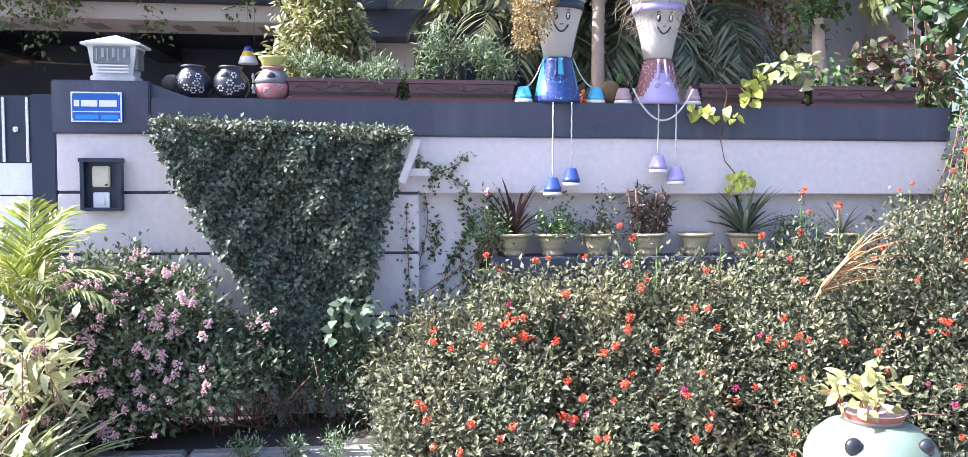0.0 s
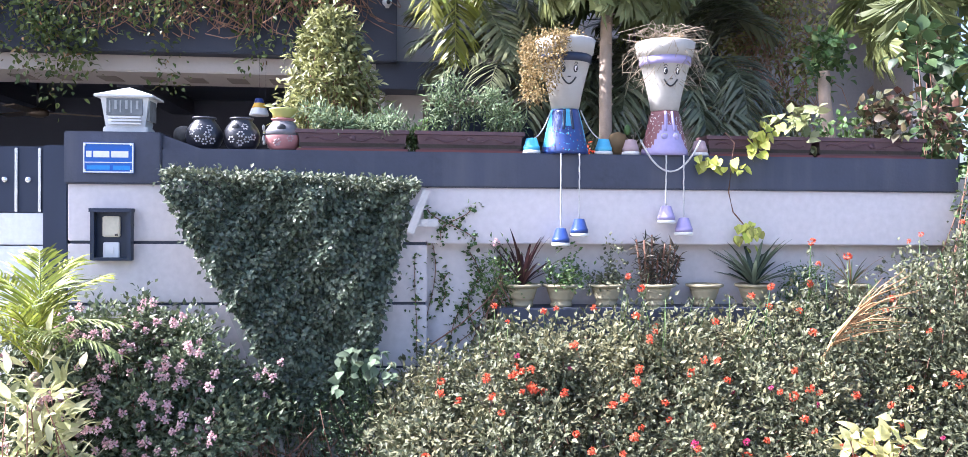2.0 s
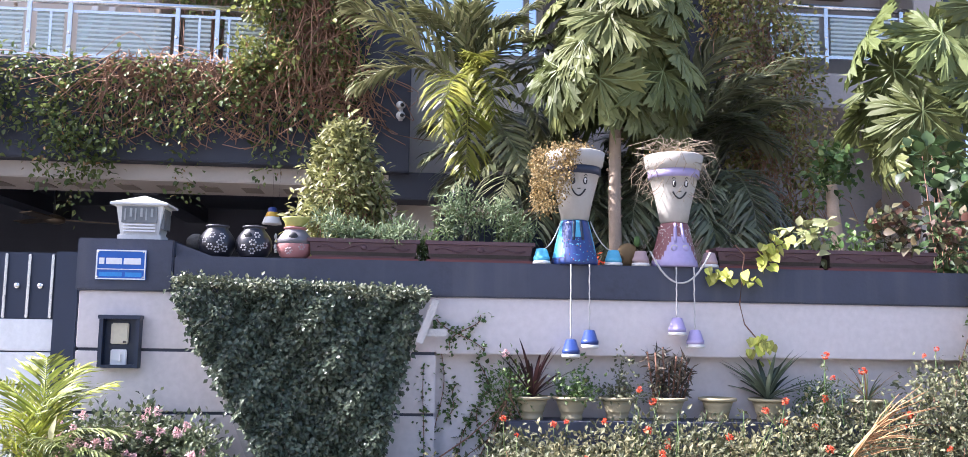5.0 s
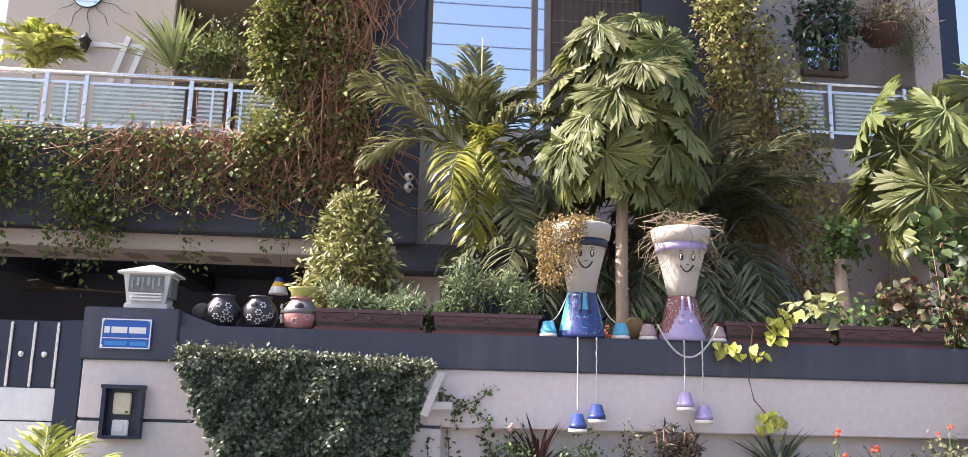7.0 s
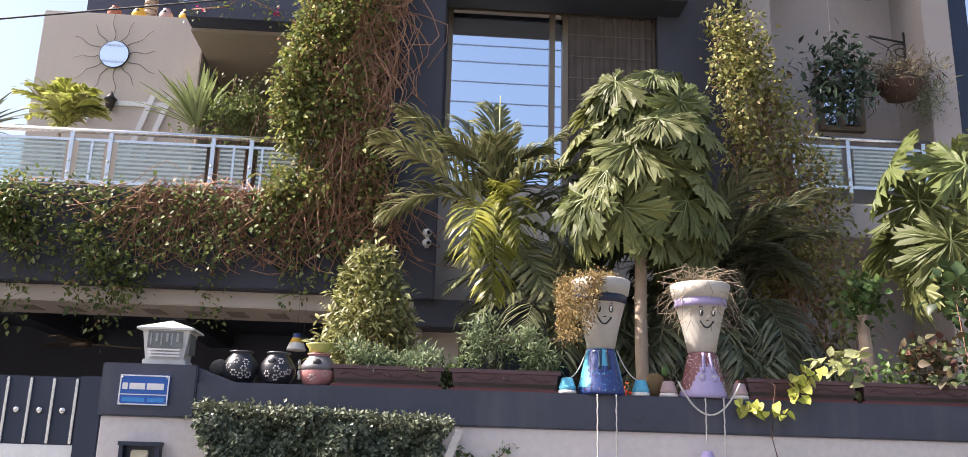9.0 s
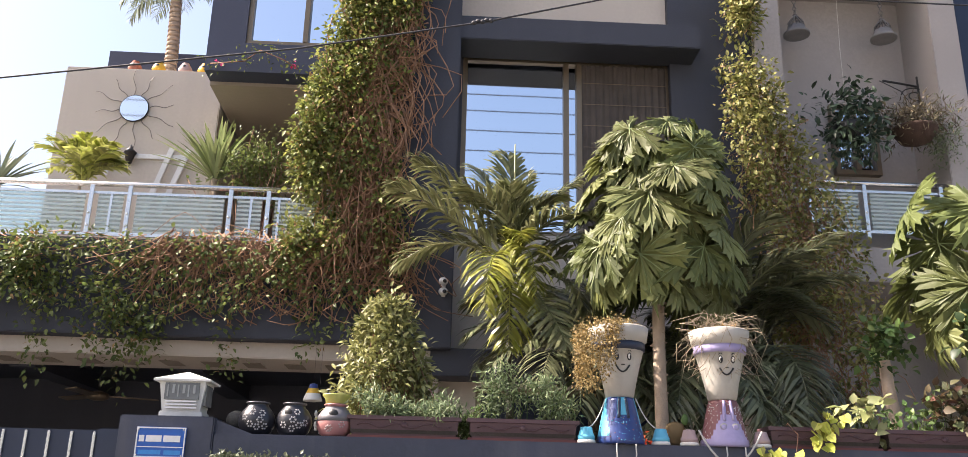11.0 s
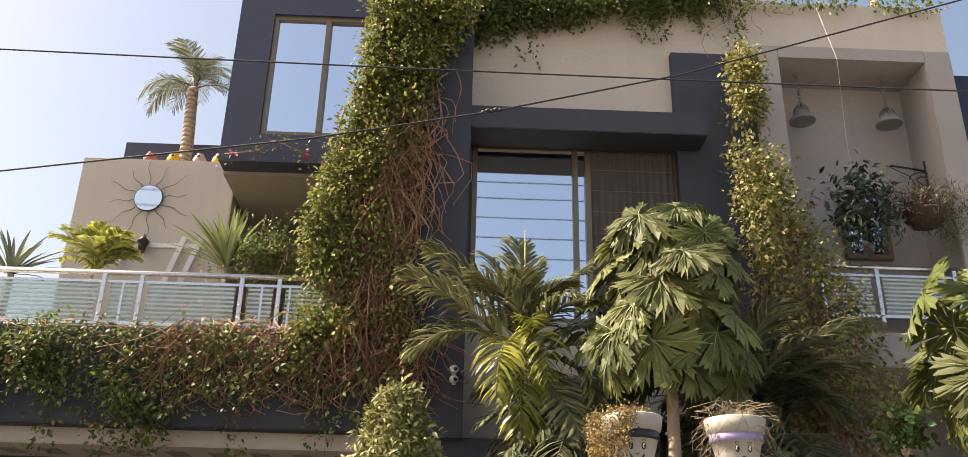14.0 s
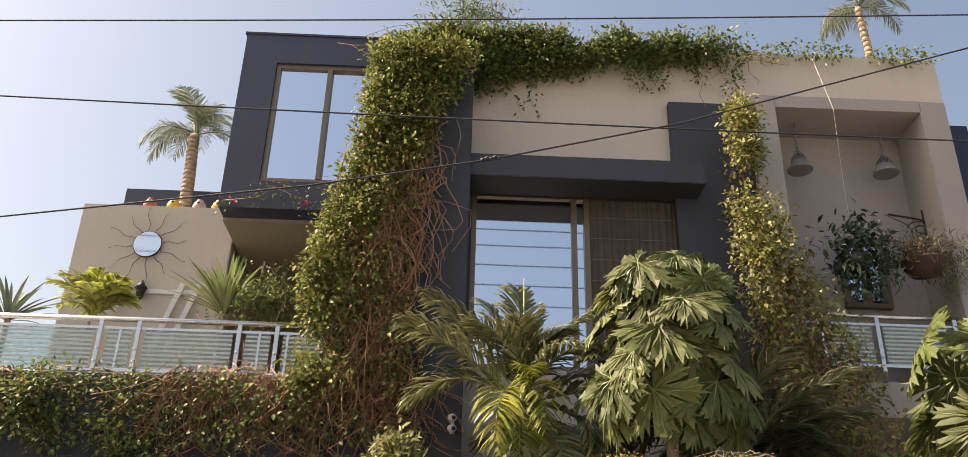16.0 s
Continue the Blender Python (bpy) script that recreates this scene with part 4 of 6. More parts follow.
def metal_bell(x, y, z, ceiling_z):
    b = thing("hanging_bell", "grey cast metal bell hanging on a chain", "bell", "bells in the balcony recess", (x, y, z))
    bm = bmesh.new()
    lathe(bm, [(0.138, 0.0), (0.142, 0.02), (0.112, 0.04), (0.088, 0.11)], 24)
    part("skirt", bm, BELLMETAL, b)
    for k in range(10):
        a = k * math.pi / 5
        part("rib", tube(bmesh.new(), [(0.088 * math.cos(a), 0.088 * math.sin(a), 0.09), (0.08 * math.cos(a + .3), 0.08 * math.sin(a + .3), 0.16), (0.02 * math.cos(a + .6), 0.02 * math.sin(a + .6), 0.235)], 0.008, 5), BELLMETAL, b)
    part("crown", ball(bmesh.new(), (0, 0, 0.245), 0.028, (1, 1, 0.8), 12), BELLMETAL, b)
    n = int((ceiling_z - z - 0.26) / 0.045)
    for k in range(n):
        bm = bmesh.new()
        tube(bm, [((0.02 * math.cos(t) if k % 2 else 0), (0 if k % 2 else 0.02 * math.cos(t)), 0.285 + k * 0.045 + 0.03 * math.sin(t)) for t in np.linspace(0, 6.0, 9)], 0.006, 5)
        part("chain_link", bm, BELLMETAL, b)
    part("hook", tube(bmesh.new(), [(0, 0, 0.285 + n * 0.045), (0, 0, ceiling_z - z)], 0.006, 5), BELLMETAL, b)
    return b


metal_bell(3.72, 8.64, 6.69, 7.32)
metal_bell(4.69, 8.64, 6.69, 7.32)
hk = thing("scroll_bracket", "black wrought iron scroll bracket on the balcony wall", "bracket", at=(5.035, 8.7, 6.08))
part("back_bar", tube(bmesh.new(), [(0, 0, -0.25), (0, 0, 0.2)], 0.012, 6), IRON, hk)
part("arm", tube(bmesh.new(), [(0, 0, 0.08), (-0.2, -0.02, 0.10), (-0.4, -0.03, 0.12)], 0.012, 6), IRON, hk)
part("scroll", tube(bmesh.new(), [(-0.04 - 0.16 * math.cos(t) * (1 - t / 12), -0.01, -0.03 + 0.10 * math.sin(t) * (1 - t / 12)) for t in np.linspace(0, 9, 24)], 0.008, 5), IRON, hk)

# ceiling fan in the porch
fan = thing("ceiling_fan", "dark ceiling fan at rest in the car porch", "fan", at=(-3.70, 10.0, 2.74))
part("rod", tube(bmesh.new(), [(0, 0, 0.04), (0, 0, 0.33)], 0.014, 8), IRON, fan)
part("motor", lathe(bmesh.new(), [(0.05, -0.05), (0.11, -0.03), (0.11, 0.02), (0.04, 0.05)], 20), BRONZE, fan)
for k in range(3):
    part("blade", boxed(0.1, 0.62, -0.065, 0.065, -0.006, 0.006, bevel=0.004), BRONZE, fan).matrix_basis = pose(0, 0, 0, 8, 0, 25 + 120 * k)


# ---- overhead cables ----
def cable(pts, r, label, knot=None):
    c = thing("overhead_cable", label, "cable", "overhead street cables")
    part("wire", tube(bmesh.new(), pts, r, 6), CABLE, c)
    if knot:
        for k in range(5):
            part("splice", ball(bmesh.new(), (knot[0] + (k - 2) * 0.022, knot[1] - 0.004, knot[2] + 0.006 * (k % 2) + (k - 2) * 0.004), 0.012, (1.4, 1, 1), 8), CABLE, c)


def sagging(a, b, sag, n=24):
    return [tuple(a[i] + (b[i] - a[i]) * s / n - (sag * 4 * (s / n) * (1 - s / n) if i == 2 else 0) for i in range(3)) for s in range(n + 1)]


cable(sagging((-12.3, 4.5, 4.72), (13.0, 4.5, 6.28), 0.23), 0.0048, "black overhead street cable")
cable(sagging((-12.3, 4.5, 4.80), (13.0, 4.5, 4.62), 0.20), 0.0048, "black overhead street cable")
cable([(-9, 4.2, 2.9)] + [(-2.353, 4.2, 3.621), (-0.816, 4.2, 3.869), (0.136, 4.2, 4.07), (1.172, 4.2, 4.346), (2.919, 4.2, 4.953), (9, 4.2, 7.2)], 0.0048, "black service cable with a taped splice", (0.136, 4.2, 4.07))
for k, (yy, zz) in enumerate(((-6.0, 13.5), (-6.0, 13.2), (-6.0, 12.7), (-6.0, 12.1), (-6.0, 11.5), (-6.0, 10.9))):
    cable(sagging((-14, yy, zz), (16, yy, zz - 0.1), 0.25), 0.016, "black power line across the street")

# ---- plants ----
def between(z, zs, xs):
    return np.interp(z, zs, xs)


# creeper grown into an inverted triangle on the trellis
cre = thing("creeper_hedge", "clipped dark green creeper grown in a tapering shape on trellis", "creeper")
N = 21000
z = rng.triangular(0.42, 1.75, 1.87, N)
z = np.where(rng.random(N) < 0.25, rng.uniform(0.42, 1.87, N), z)
xl = between(z, [0.3, 0.5, 0.67, 0.93, 1.11, 1.40, 1.87], [-0.60, -0.64, -0.66, -0.76, -0.87, -1.03, -1.29])
xr = between(z, [0.3, 0.5, 0.67, 1.1, 1.55, 1.80, 1.87], [-0.20, -0.16, -0.14, -0.04, 0.07, 0.12, 0.0])
x = xl + (xr - xl) * rng.random(N) + rng.normal(size=N) * 0.02
yf = 5.19 + 0.05 * np.sin(x * 9 + z * 5) + 0.03 * np.sin(x * 23 - z * 17) + 0.03 * np.abs(z - 1.2)
p = np.stack([x, yf + np.abs(rng.normal(size=N)) * 0.045, z + 0.03 * np.sin(x * 7)], 1)
d = rng.normal(size=(N, 3)) * [0.7, 0.45, 0.6] + np.array([0, -0.35, -0.45])
leaves("leaves", cre, L_HEDGE, p, d, rng.uniform(0.027, 0.043, N), 0.72, up=np.array([0, -1.0, 0.9]))
N = 2600
x = rng.uniform(-1.28, 0.17, N)
p = np.stack([x, rng.uniform(5.17, 5.38, N), 1.865 - 0.055 * between(x, [-1.28, 0.17], [0, 1]) + rng.normal(size=N) * 0.02], 1)
# light from above is put into this paler copy of the creeper leaf
leaves("top_leaves", cre, leafy("creeper_leaf_top_light", (0.09, 0.11, 0.065), (0.16, 0.17, 0.11), 0.4, 0.15), p, rng.normal(size=(N, 3)) * 0.8 + [0, -0.2, 0.7], rng.uniform(0.02, 0.038, N), 0.65)
stems("stem", cre, TWIG, lambda t: (-0.42 + rng.normal() * 0.05, 5.35, 0.19), [(xx, 5.36, zz) for xx, zz in zip(rng.uniform(-1.0, 0.05, 26), rng.uniform(1.0, 1.8, 26))], 0.006, bend=0.02)

# creeper strands on the wall beside it
for k, (x0, z0, x1, z1) in enumerate(((0.22, 1.68, 0.50, 1.50), (0.30, 1.50, 0.47, 1.72), (0.24, 0.75, 0.25, 1.47), (0.36, 0.85, 0.45, 1.18), (0.55, 0.9, 0.47, 1.46), (0.62, 0.9, 0.66, 1.45), (0.30, 1.1, 0.36, 1.30), (0.50, 0.75, 0.60, 1.15), (0.16, 0.8, 0.15, 1.40))):
    yv = 5.385 if (x0 < 0.22 or min(z0, z1) > 1.45) else 5.485
    v = thing("creeper_strand", "thin green creeper strand clinging to the wall", "creeper", "creeper strands on the wall")
    n = 14
    wob = rng.normal(size=2) * 0.03
    pts = np.array([[x0 + (x1 - x0) * s + wob[0] * math.sin(s * 6), yv, z0 + (z1 - z0) * s + wob[1] * math.sin(s * 5)] for s in np.linspace(0, 1, n)])
    part("stem", tube(bmesh.new(), pts.tolist(), 0.003, 4), TWIG, v)
    q = np.repeat(pts, 5 if k not in (4, 5) else 10, 0) + rng.normal(size=(n * (5 if k not in (4, 5) else 10), 3)) * [0.02, 0.006, 0.02]
    leaves("leaves", v, L_GREEN, q, rng.normal(size=q.shape) + [0, -0.5, 0], rng.uniform(0.018, 0.036, len(q)), 0.8)


# ---- flowering shrubs in the bed ----
def flower_mesh(name, material, n=38, r=0.019):
    d = unit(rng.normal(size=(n, 3)) + [0, -0.7, 0.4])
    return leaf_mesh(name, d * r * 0.62, d * 0.5 + rng.normal(size=(n, 3)) * 0.8, r * 0.55, 0.9, material, fold=0.1, droop=0.0)


RED_M = [flower_mesh("flower", F_RED) for _ in range(3)]
PINK_M = [flower_mesh("flower", F_PINK) for _ in range(3)]
MAG_M = [flower_mesh("flower", F_MAGENTA) for _ in range(2)]


def exposed(c, reach=0.11):
    """The clumps that no nearer clump hides."""
    near = [int(((np.abs(c[:, 0] - q[0]) < reach) & (np.abs(c[:, 2] - q[2]) < reach) & (c[:, 1] < q[1] - 0.04)).sum()) for q in c]
    return c[np.array(near) <= 2]


def blooms(parent, meshes, pts, s0=0.8, s1=1.4):
    for q in pts:
        o = new("flower", meshes[int(rng.integers(len(meshes)))])
        o.parent = parent
        s = rng.uniform(s0, s1)
        o.matrix_basis = pose(*q, *rng.uniform(-25, 25, 3)) @ Matrix.Diagonal((s, s, s, 1))


def shrub(name, label, cat, x0, x1, top, y0, y1, n_cl, per, lf, mat, twig_n, floor_z=0.19, ratio=0.42, rad=0.05, second=None, bare=None):
    s = thing(name, label, cat)
    xs = rng.uniform(x0, x1, n_cl)
    tz = np.array([top(v) for v in xs])
    u = rng.random(n_cl) ** 0.95
    zc = floor_z + 0.02 + (tz - floor_z) * u + rng.normal(size=n_cl) * 0.025
    slope = np.clip(1 - u, 0, 1) ** 0.7
    yc = y1 - (y1 - y0) * slope * (1 - 0.45 * rng.random(n_cl) ** 2) + 0.05 * np.sin(xs * 8) + 0.05 * np.sin(xs * 19 + zc * 14)
    keep = np.array([bare is None or zz > bare(xx) for xx, zz in zip(xs, zc)])
    xs, yc, zc, n_cl = xs[keep], yc[keep], zc[keep], int(keep.sum())
    yc = yc + 0.20 * np.array([noise.noise(Vector((a_ * 4.0, 3.1, b_ * 5.0))) for a_, b_ in zip(xs, zc)])
    c = np.stack([xs, yc, zc], 1)
    p, d = clumps(c, per, [rad, rad * 0.8, rad], [0, -0.25, 0.15])
    deep = c[rng.choice(len(c), len(c) * 2 // 5, replace=False)] + [0, 0.17, -0.03]
    pd, dd = clumps(deep, per, [rad, rad * 0.6, rad])
    leaves("inner_leaves", s, mat, pd, dd, rng.uniform(lf * 0.7, lf * 1.2, len(pd)), ratio)
    ln_ = rng.uniform(lf * 0.6, lf * 1.15, len(p))
    if second is None:
        leaves("leaves", s, mat, p, d, ln_, ratio)
    else:
        # noise picks the clumps that get the leaf with painted-in sunlight
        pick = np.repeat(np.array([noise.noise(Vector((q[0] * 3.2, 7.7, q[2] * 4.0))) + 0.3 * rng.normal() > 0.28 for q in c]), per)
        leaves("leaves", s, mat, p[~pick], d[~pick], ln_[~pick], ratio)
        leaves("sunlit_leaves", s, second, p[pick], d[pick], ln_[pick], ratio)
    tips = c[rng.choice(n_cl, min(n_cl, twig_n), replace=False)]
    stems("stem", s, TWIG, lambda t: (t[0] + rng.normal() * 0.12, y1 - 0.1 + rng.normal() * 0.05, floor_z - 0.02), tips, 0.005)
    return s, c


red_top = lambda v: float(np.interp(v, [-0.35, 0.0, 0.26, 0.7, 1.3, 1.9, 2.4, 2.9, 3.35, 3.8, 4.3], [0.34, 0.55, 0.80, 0.95, 1.02, 1.02, 1.10, 1.18, 1.42, 1.6, 1.6])) + 0.05 * math.sin(v * 11) + 0.04 * math.sin(v * 23 + 1)
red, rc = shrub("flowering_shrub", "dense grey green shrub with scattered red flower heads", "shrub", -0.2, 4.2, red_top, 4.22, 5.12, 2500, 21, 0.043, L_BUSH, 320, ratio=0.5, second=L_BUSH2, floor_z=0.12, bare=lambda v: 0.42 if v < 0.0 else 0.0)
front = exposed(rc, 0.08)
pk = front[rng.choice(len(front), 180)] + rng.normal(size=(180, 3)) * [0.07, 0.01, 0.07] + [0, -0.05, 0.0]
blooms(red, RED_M, pk + [0, -0.05, 0.02], 0.85, 1.5)
pk = front[rng.choice(len(front), 22)] + [0, -0.06, 0.0]
blooms(red, MAG_M, pk, 0.7, 1.2)
# taller flowering sprays rising over the shrub
sp = []
for k in range(48):
    xx = rng.uniform(0.3, 4.0)
    zt = red_top(xx) + rng.uniform(0.06, 0.30) * (1.25 if xx > 2.2 else 0.9)
    sp.append((xx, rng.uniform(4.8, 5.1), zt))
sp = np.array(sp)
stems("spray", red, L_GREEN, lambda t: (t[0] + rng.normal() * 0.08, t[1] + 0.05, t[2] - 0.45), sp, 0.004)
q = np.concatenate([np.repeat(sp, 16, 0) - np.array([0, 0, 1]) * rng.uniform(0, 0.3, len(sp) * 16)[:, None] + rng.normal(size=(len(sp) * 16, 3)) * 0.02])
leaves("spray_leaves", red, L_BUSH, q, rng.normal(size=q.shape) + [0, -0.2, 0.2], rng.uniform(0.02, 0.042, len(q)), 0.5)
blooms(red, RED_M, sp[::2] + [0, -0.01, 0.01], 0.8, 1.3)

pink_top = lambda v: float(np.interp(v, [-2.0, -1.7, -1.45, -1.1, -0.9, -0.7, -0.5], [1.0, 1.05, 1.10, 1.00, 0.80, 0.66, 0.50])) + 0.04 * math.sin(v * 17)
lan2, lc = shrub("lantana_shrub", "green lantana shrub covered with pale pink flower heads", "shrub", -2.05, -0.58, pink_top, 4.55, 5.15, 1200, 15, 0.045, L_LANTANA, 120, ratio=0.55, bare=lambda v: float(np.interp(v, [-1.5, -1.2, -0.6], [0.0, 0.36, 0.52])))
front = exposed(lc, 0.06)
blooms(lan2, PINK_M, front[rng.choice(len(front), 210)] + rng.normal(size=(210, 3)) * [0.06, 0.01, 0.06] + [0, -0.11, 0.03], 1.0, 1.6)
tw = thing("bare_stems", "bare brown shrub stems over dark soil", "stems")
stems("stem", tw, TWIG, lambda t: (-0.55 + rng.normal() * 0.15, 5.05, 0.19), [(rng.uniform(-1.0, -0.3), 4.95, rng.uniform(0.4, 0.6)) for _ in range(9)], 0.006)
# shade beneath the creeper is put into this shrub's dark leaf colour
low, _ = shrub("low_shrub", "dark green small leaved shrub at the wall foot", "shrub", -0.72, 0.05, lambda v: 0.72 - 0.2 * abs(v + 0.2), 5.0, 5.2, 170, 16, 0.028, leafy("leaf_shade_tint", (0.028, 0.05, 0.02), (0.06, 0.09, 0.035), 0.5, 0.15), 30)

# pale broad leaf plant beside the creeper
pl = thing("pale_leaf_plant", "pale grey green broad leaf plant beside the creeper", "plant")
c = np.array([[rng.uniform(-0.28, 0.02), rng.uniform(4.98, 5.12), rng.uniform(0.66, 0.92)] for _ in range(60)])
leaves("leaves", pl, leafy("pale_sage_leaf", (0.10, 0.14, 0.08), (0.17, 0.21, 0.13), 0.8, 0.25), c, rng.normal(size=c.shape) + [0, -0.6, -0.2], rng.uniform(0.045, 0.085, len(c)), 0.7)
stems("stem", pl, L_GREEN, (-0.15, 5.12, 0.19), c[:10], 0.004)

# marigold seedlings on the kerb
for xk in (-0.69, -0.46, -0.227):
    k = thing("marigold_seedling", "pale green feathery seedling by the kerb", "plant", "seedlings by the kerb")
    p, d = clumps(np.array([[xk + rng.normal() * 0.04, 4.60 + rng.normal() * 0.03, 0.13 + rng.uniform(0.03, 0.13)] for _ in range(16)]), 14, 0.018, lift=0.6)
    leaves("leaves", k, L_FERN, p, d, rng.uniform(0.02, 0.04, len(p)), 0.25)
    stems("stem", k, L_GREEN, (xk, 4.60, 0.10), p[::30], 0.003)


# ---- palms ----
def frond(name, length, n, leaflet, width, mat, arch, droop, vee=0.5, seed=0):
    """One feather leaf along +x from the origin: a rachis and paired leaflets. Returns a mesh with both."""
    r = np.random.default_rng(seed)
    s = np.linspace(0, 1, 14)
    path = np.stack([length * s * (1 - 0.12 * s * s), 0 * s, arch * length * (s - droop * s * s)], 1)
    t = np.repeat(np.linspace(0.16, 0.99, n), 2)
    side = np.tile([1, -1], n)
    base = np.stack([np.interp(t, s, path[:, i]) for i in range(3)], 1)
    tang = unit(np.stack([np.interp(t, s, np.gradient(path[:, i], s)) for i in range(3)], 1))
    ln = leaflet * np.sin(np.clip(t * 0.85 + 0.12, 0, 1) * math.pi) ** 0.6 * r.uniform(0.8, 1.1, len(t))
    d = tang * (0.55 + 0.5 * t[:, None]) + np.stack([0 * t, side * 0.9, vee * (1 - 0.8 * t)], 1) + r.normal(size=base.shape) * 0.12
    d = unit(d)
    dr = r.uniform(0.2, 0.5, len(t))
    w = width * 0.5
    sd = unit(np.cross(d, np.array([0, 0, 1.0]) + r.normal(size=d.shape) * 0.15))
    m1 = base + d * (ln * 0.4)[:, None]
    m2 = base + d * (ln * 0.75)[:, None] - np.array([0, 0, 1]) * (ln * dr * 0.35)[:, None]
    tip = base + d * ln[:, None] - np.array([0, 0, 1]) * (ln * dr)[:, None]
    v = np.stack([base - sd * w * 0.4, base + sd * w * 0.4, m1 + sd * w, m1 - sd * w, m2 + sd * w * 0.8, m2 - sd * w * 0.8, tip], 1).reshape(-1, 3)
    k = np.arange(len(t)) * 7
    faces = []
    for b in k.tolist():
        faces += [(b, b + 1, b + 2, b + 3), (b + 3, b + 2, b + 4, b + 5), (b + 5, b + 4, b + 6)]
    me = bpy.data.meshes.new(name)
    bm = bmesh.new()
    tube(bm, path.tolist(), length * 0.011, 5, length * 0.003)
    tmp = bpy.data.meshes.new("tmp")
    tmp.from_pydata(v.tolist(), [], faces)
    bm.from_mesh(tmp)
    bpy.data.meshes.remove(tmp)
    bm.to_mesh(me)
    bm.free()
    me.materials.append(mat)
    return me


def palm(name, label, at, trunk_h, trunk_r, fronds, meshes, trunk_mat=BARK):
    """fronds: (azimuth, tilt up, scale, mesh index) in degrees."""
    pm = thing(name, label, "palm tree", at=at)
    bm = bmesh.new()
    n = 22
    for k in range(n):
        z0, z1 = trunk_h * k / n, trunk_h * (k + 1) / n
        lathe(bm, [(trunk_r * (1.08 - 0.25 * k / n), z0), (trunk_r * (0.94 - 0.25 * k / n), z1)], 12, 0.02 * math.sin(k * 0.2), 0)
    part("trunk", bm, trunk_mat, pm)
    for az, tilt, sc, mi in fronds:
        o = new("frond", meshes[mi])
        o.parent = pm
        o.matrix_basis = Matrix.Translation((0, 0, trunk_h)) @ Matrix.Rotation(radians(az), 4, "Z") @ Matrix.Rotation(radians(-tilt), 4, "Y") @ Matrix.Diagonal((sc, sc, sc, 1))
    return pm


AREC = [frond("frond", 1.15, 46, 0.36, 0.027, L_PALM, 0.45, 0.55, 0.5, 1), frond("frond", 1.0, 44, 0.34, 0.027, L_PALM, 0.75, 1.0, 0.4, 2),
        # yellow hanging frond, with sunlight put into its brighter leaf colour
        frond("frond", 0.95, 46, 0.30, 0.026, leafy("yellow_sun_tinted_leaf", (0.19, 0.21, 0.03), (0.31, 0.30, 0.07), 0.36, 0.32), 0.9, 1.25, 0.3, 3)]
DARKTRUNK = surface("dark_palm_trunk", (0.06, 0.055, 0.04), 0.8, 0.6, 6, 40, 0.4)
DAREC = [frond("frond", 1.15, 44, 0.38, 0.024, L_PALMSHADE, 0.55, 0.85, 0.4, 4), frond("frond", 1.0, 42, 0.36, 0.024, L_PALMSHADE, 0.75, 1.1, 0.3, 5)]
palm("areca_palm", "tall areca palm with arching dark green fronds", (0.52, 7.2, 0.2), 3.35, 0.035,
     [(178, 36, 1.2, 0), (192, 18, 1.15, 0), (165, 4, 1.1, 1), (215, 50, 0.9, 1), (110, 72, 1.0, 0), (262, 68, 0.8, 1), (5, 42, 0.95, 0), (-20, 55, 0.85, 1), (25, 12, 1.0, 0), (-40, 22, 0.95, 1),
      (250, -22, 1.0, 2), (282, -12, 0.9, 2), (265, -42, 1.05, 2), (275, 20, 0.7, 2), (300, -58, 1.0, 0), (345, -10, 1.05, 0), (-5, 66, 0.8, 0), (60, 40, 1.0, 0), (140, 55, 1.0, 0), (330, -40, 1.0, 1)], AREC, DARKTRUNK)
part("spear", tube(bmesh.new(), [(0, 0, 3.3), (0.02, 0, 4.0), (0.02, 0, 4.46)], 0.012, 6, 0.004), L_PALE, bpy.data.objects["areca_palm"], "pale unopened spear leaf")
# rear palms: same species, their shade carried by the darker leaf colour
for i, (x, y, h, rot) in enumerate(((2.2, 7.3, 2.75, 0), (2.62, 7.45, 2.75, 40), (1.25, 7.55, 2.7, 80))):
    palm("areca_palm", "areca palm with drooping fronds, shade put into the leaf colour", (x, y, 0.2), h, 0.055,
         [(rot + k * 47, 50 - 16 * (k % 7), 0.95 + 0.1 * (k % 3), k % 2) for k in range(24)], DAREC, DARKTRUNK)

# yellow green areca by the gate
YA = leafy("golden_palm_leaf", (0.23, 0.27, 0.03), (0.34, 0.35, 0.06), 0.4, 0.38)
YM = [frond("frond", 0.66, 36, 0.22, 0.011, YA, 0.7, 0.9, 0.35, 11), frond("frond", 0.6, 34, 0.21, 0.011, leafy("pale_palm_leaf", (0.19, 0.23, 0.07), (0.27, 0.30, 0.12), 0.5, 0.3), 0.8, 1.0, 0.3, 12)]
palm("golden_palm", "young golden areca palm beside the gate", (-1.72, 4.68, 0.13), 0.72, 0.025,
     [(150, 50, 1, 0), (185, 30, 1, 0), (20, 52, 0.95, 0), (-10, 30, 0.9, 1), (60, 65, 1, 0), (110, 72, 1.05, 0), (220, 25, 0.95, 0), (300, 30, 0.8, 1), (340, 12, 0.9, 1), (255, 45, 0.8, 0), (5, 70, 0.9, 1)], YM)


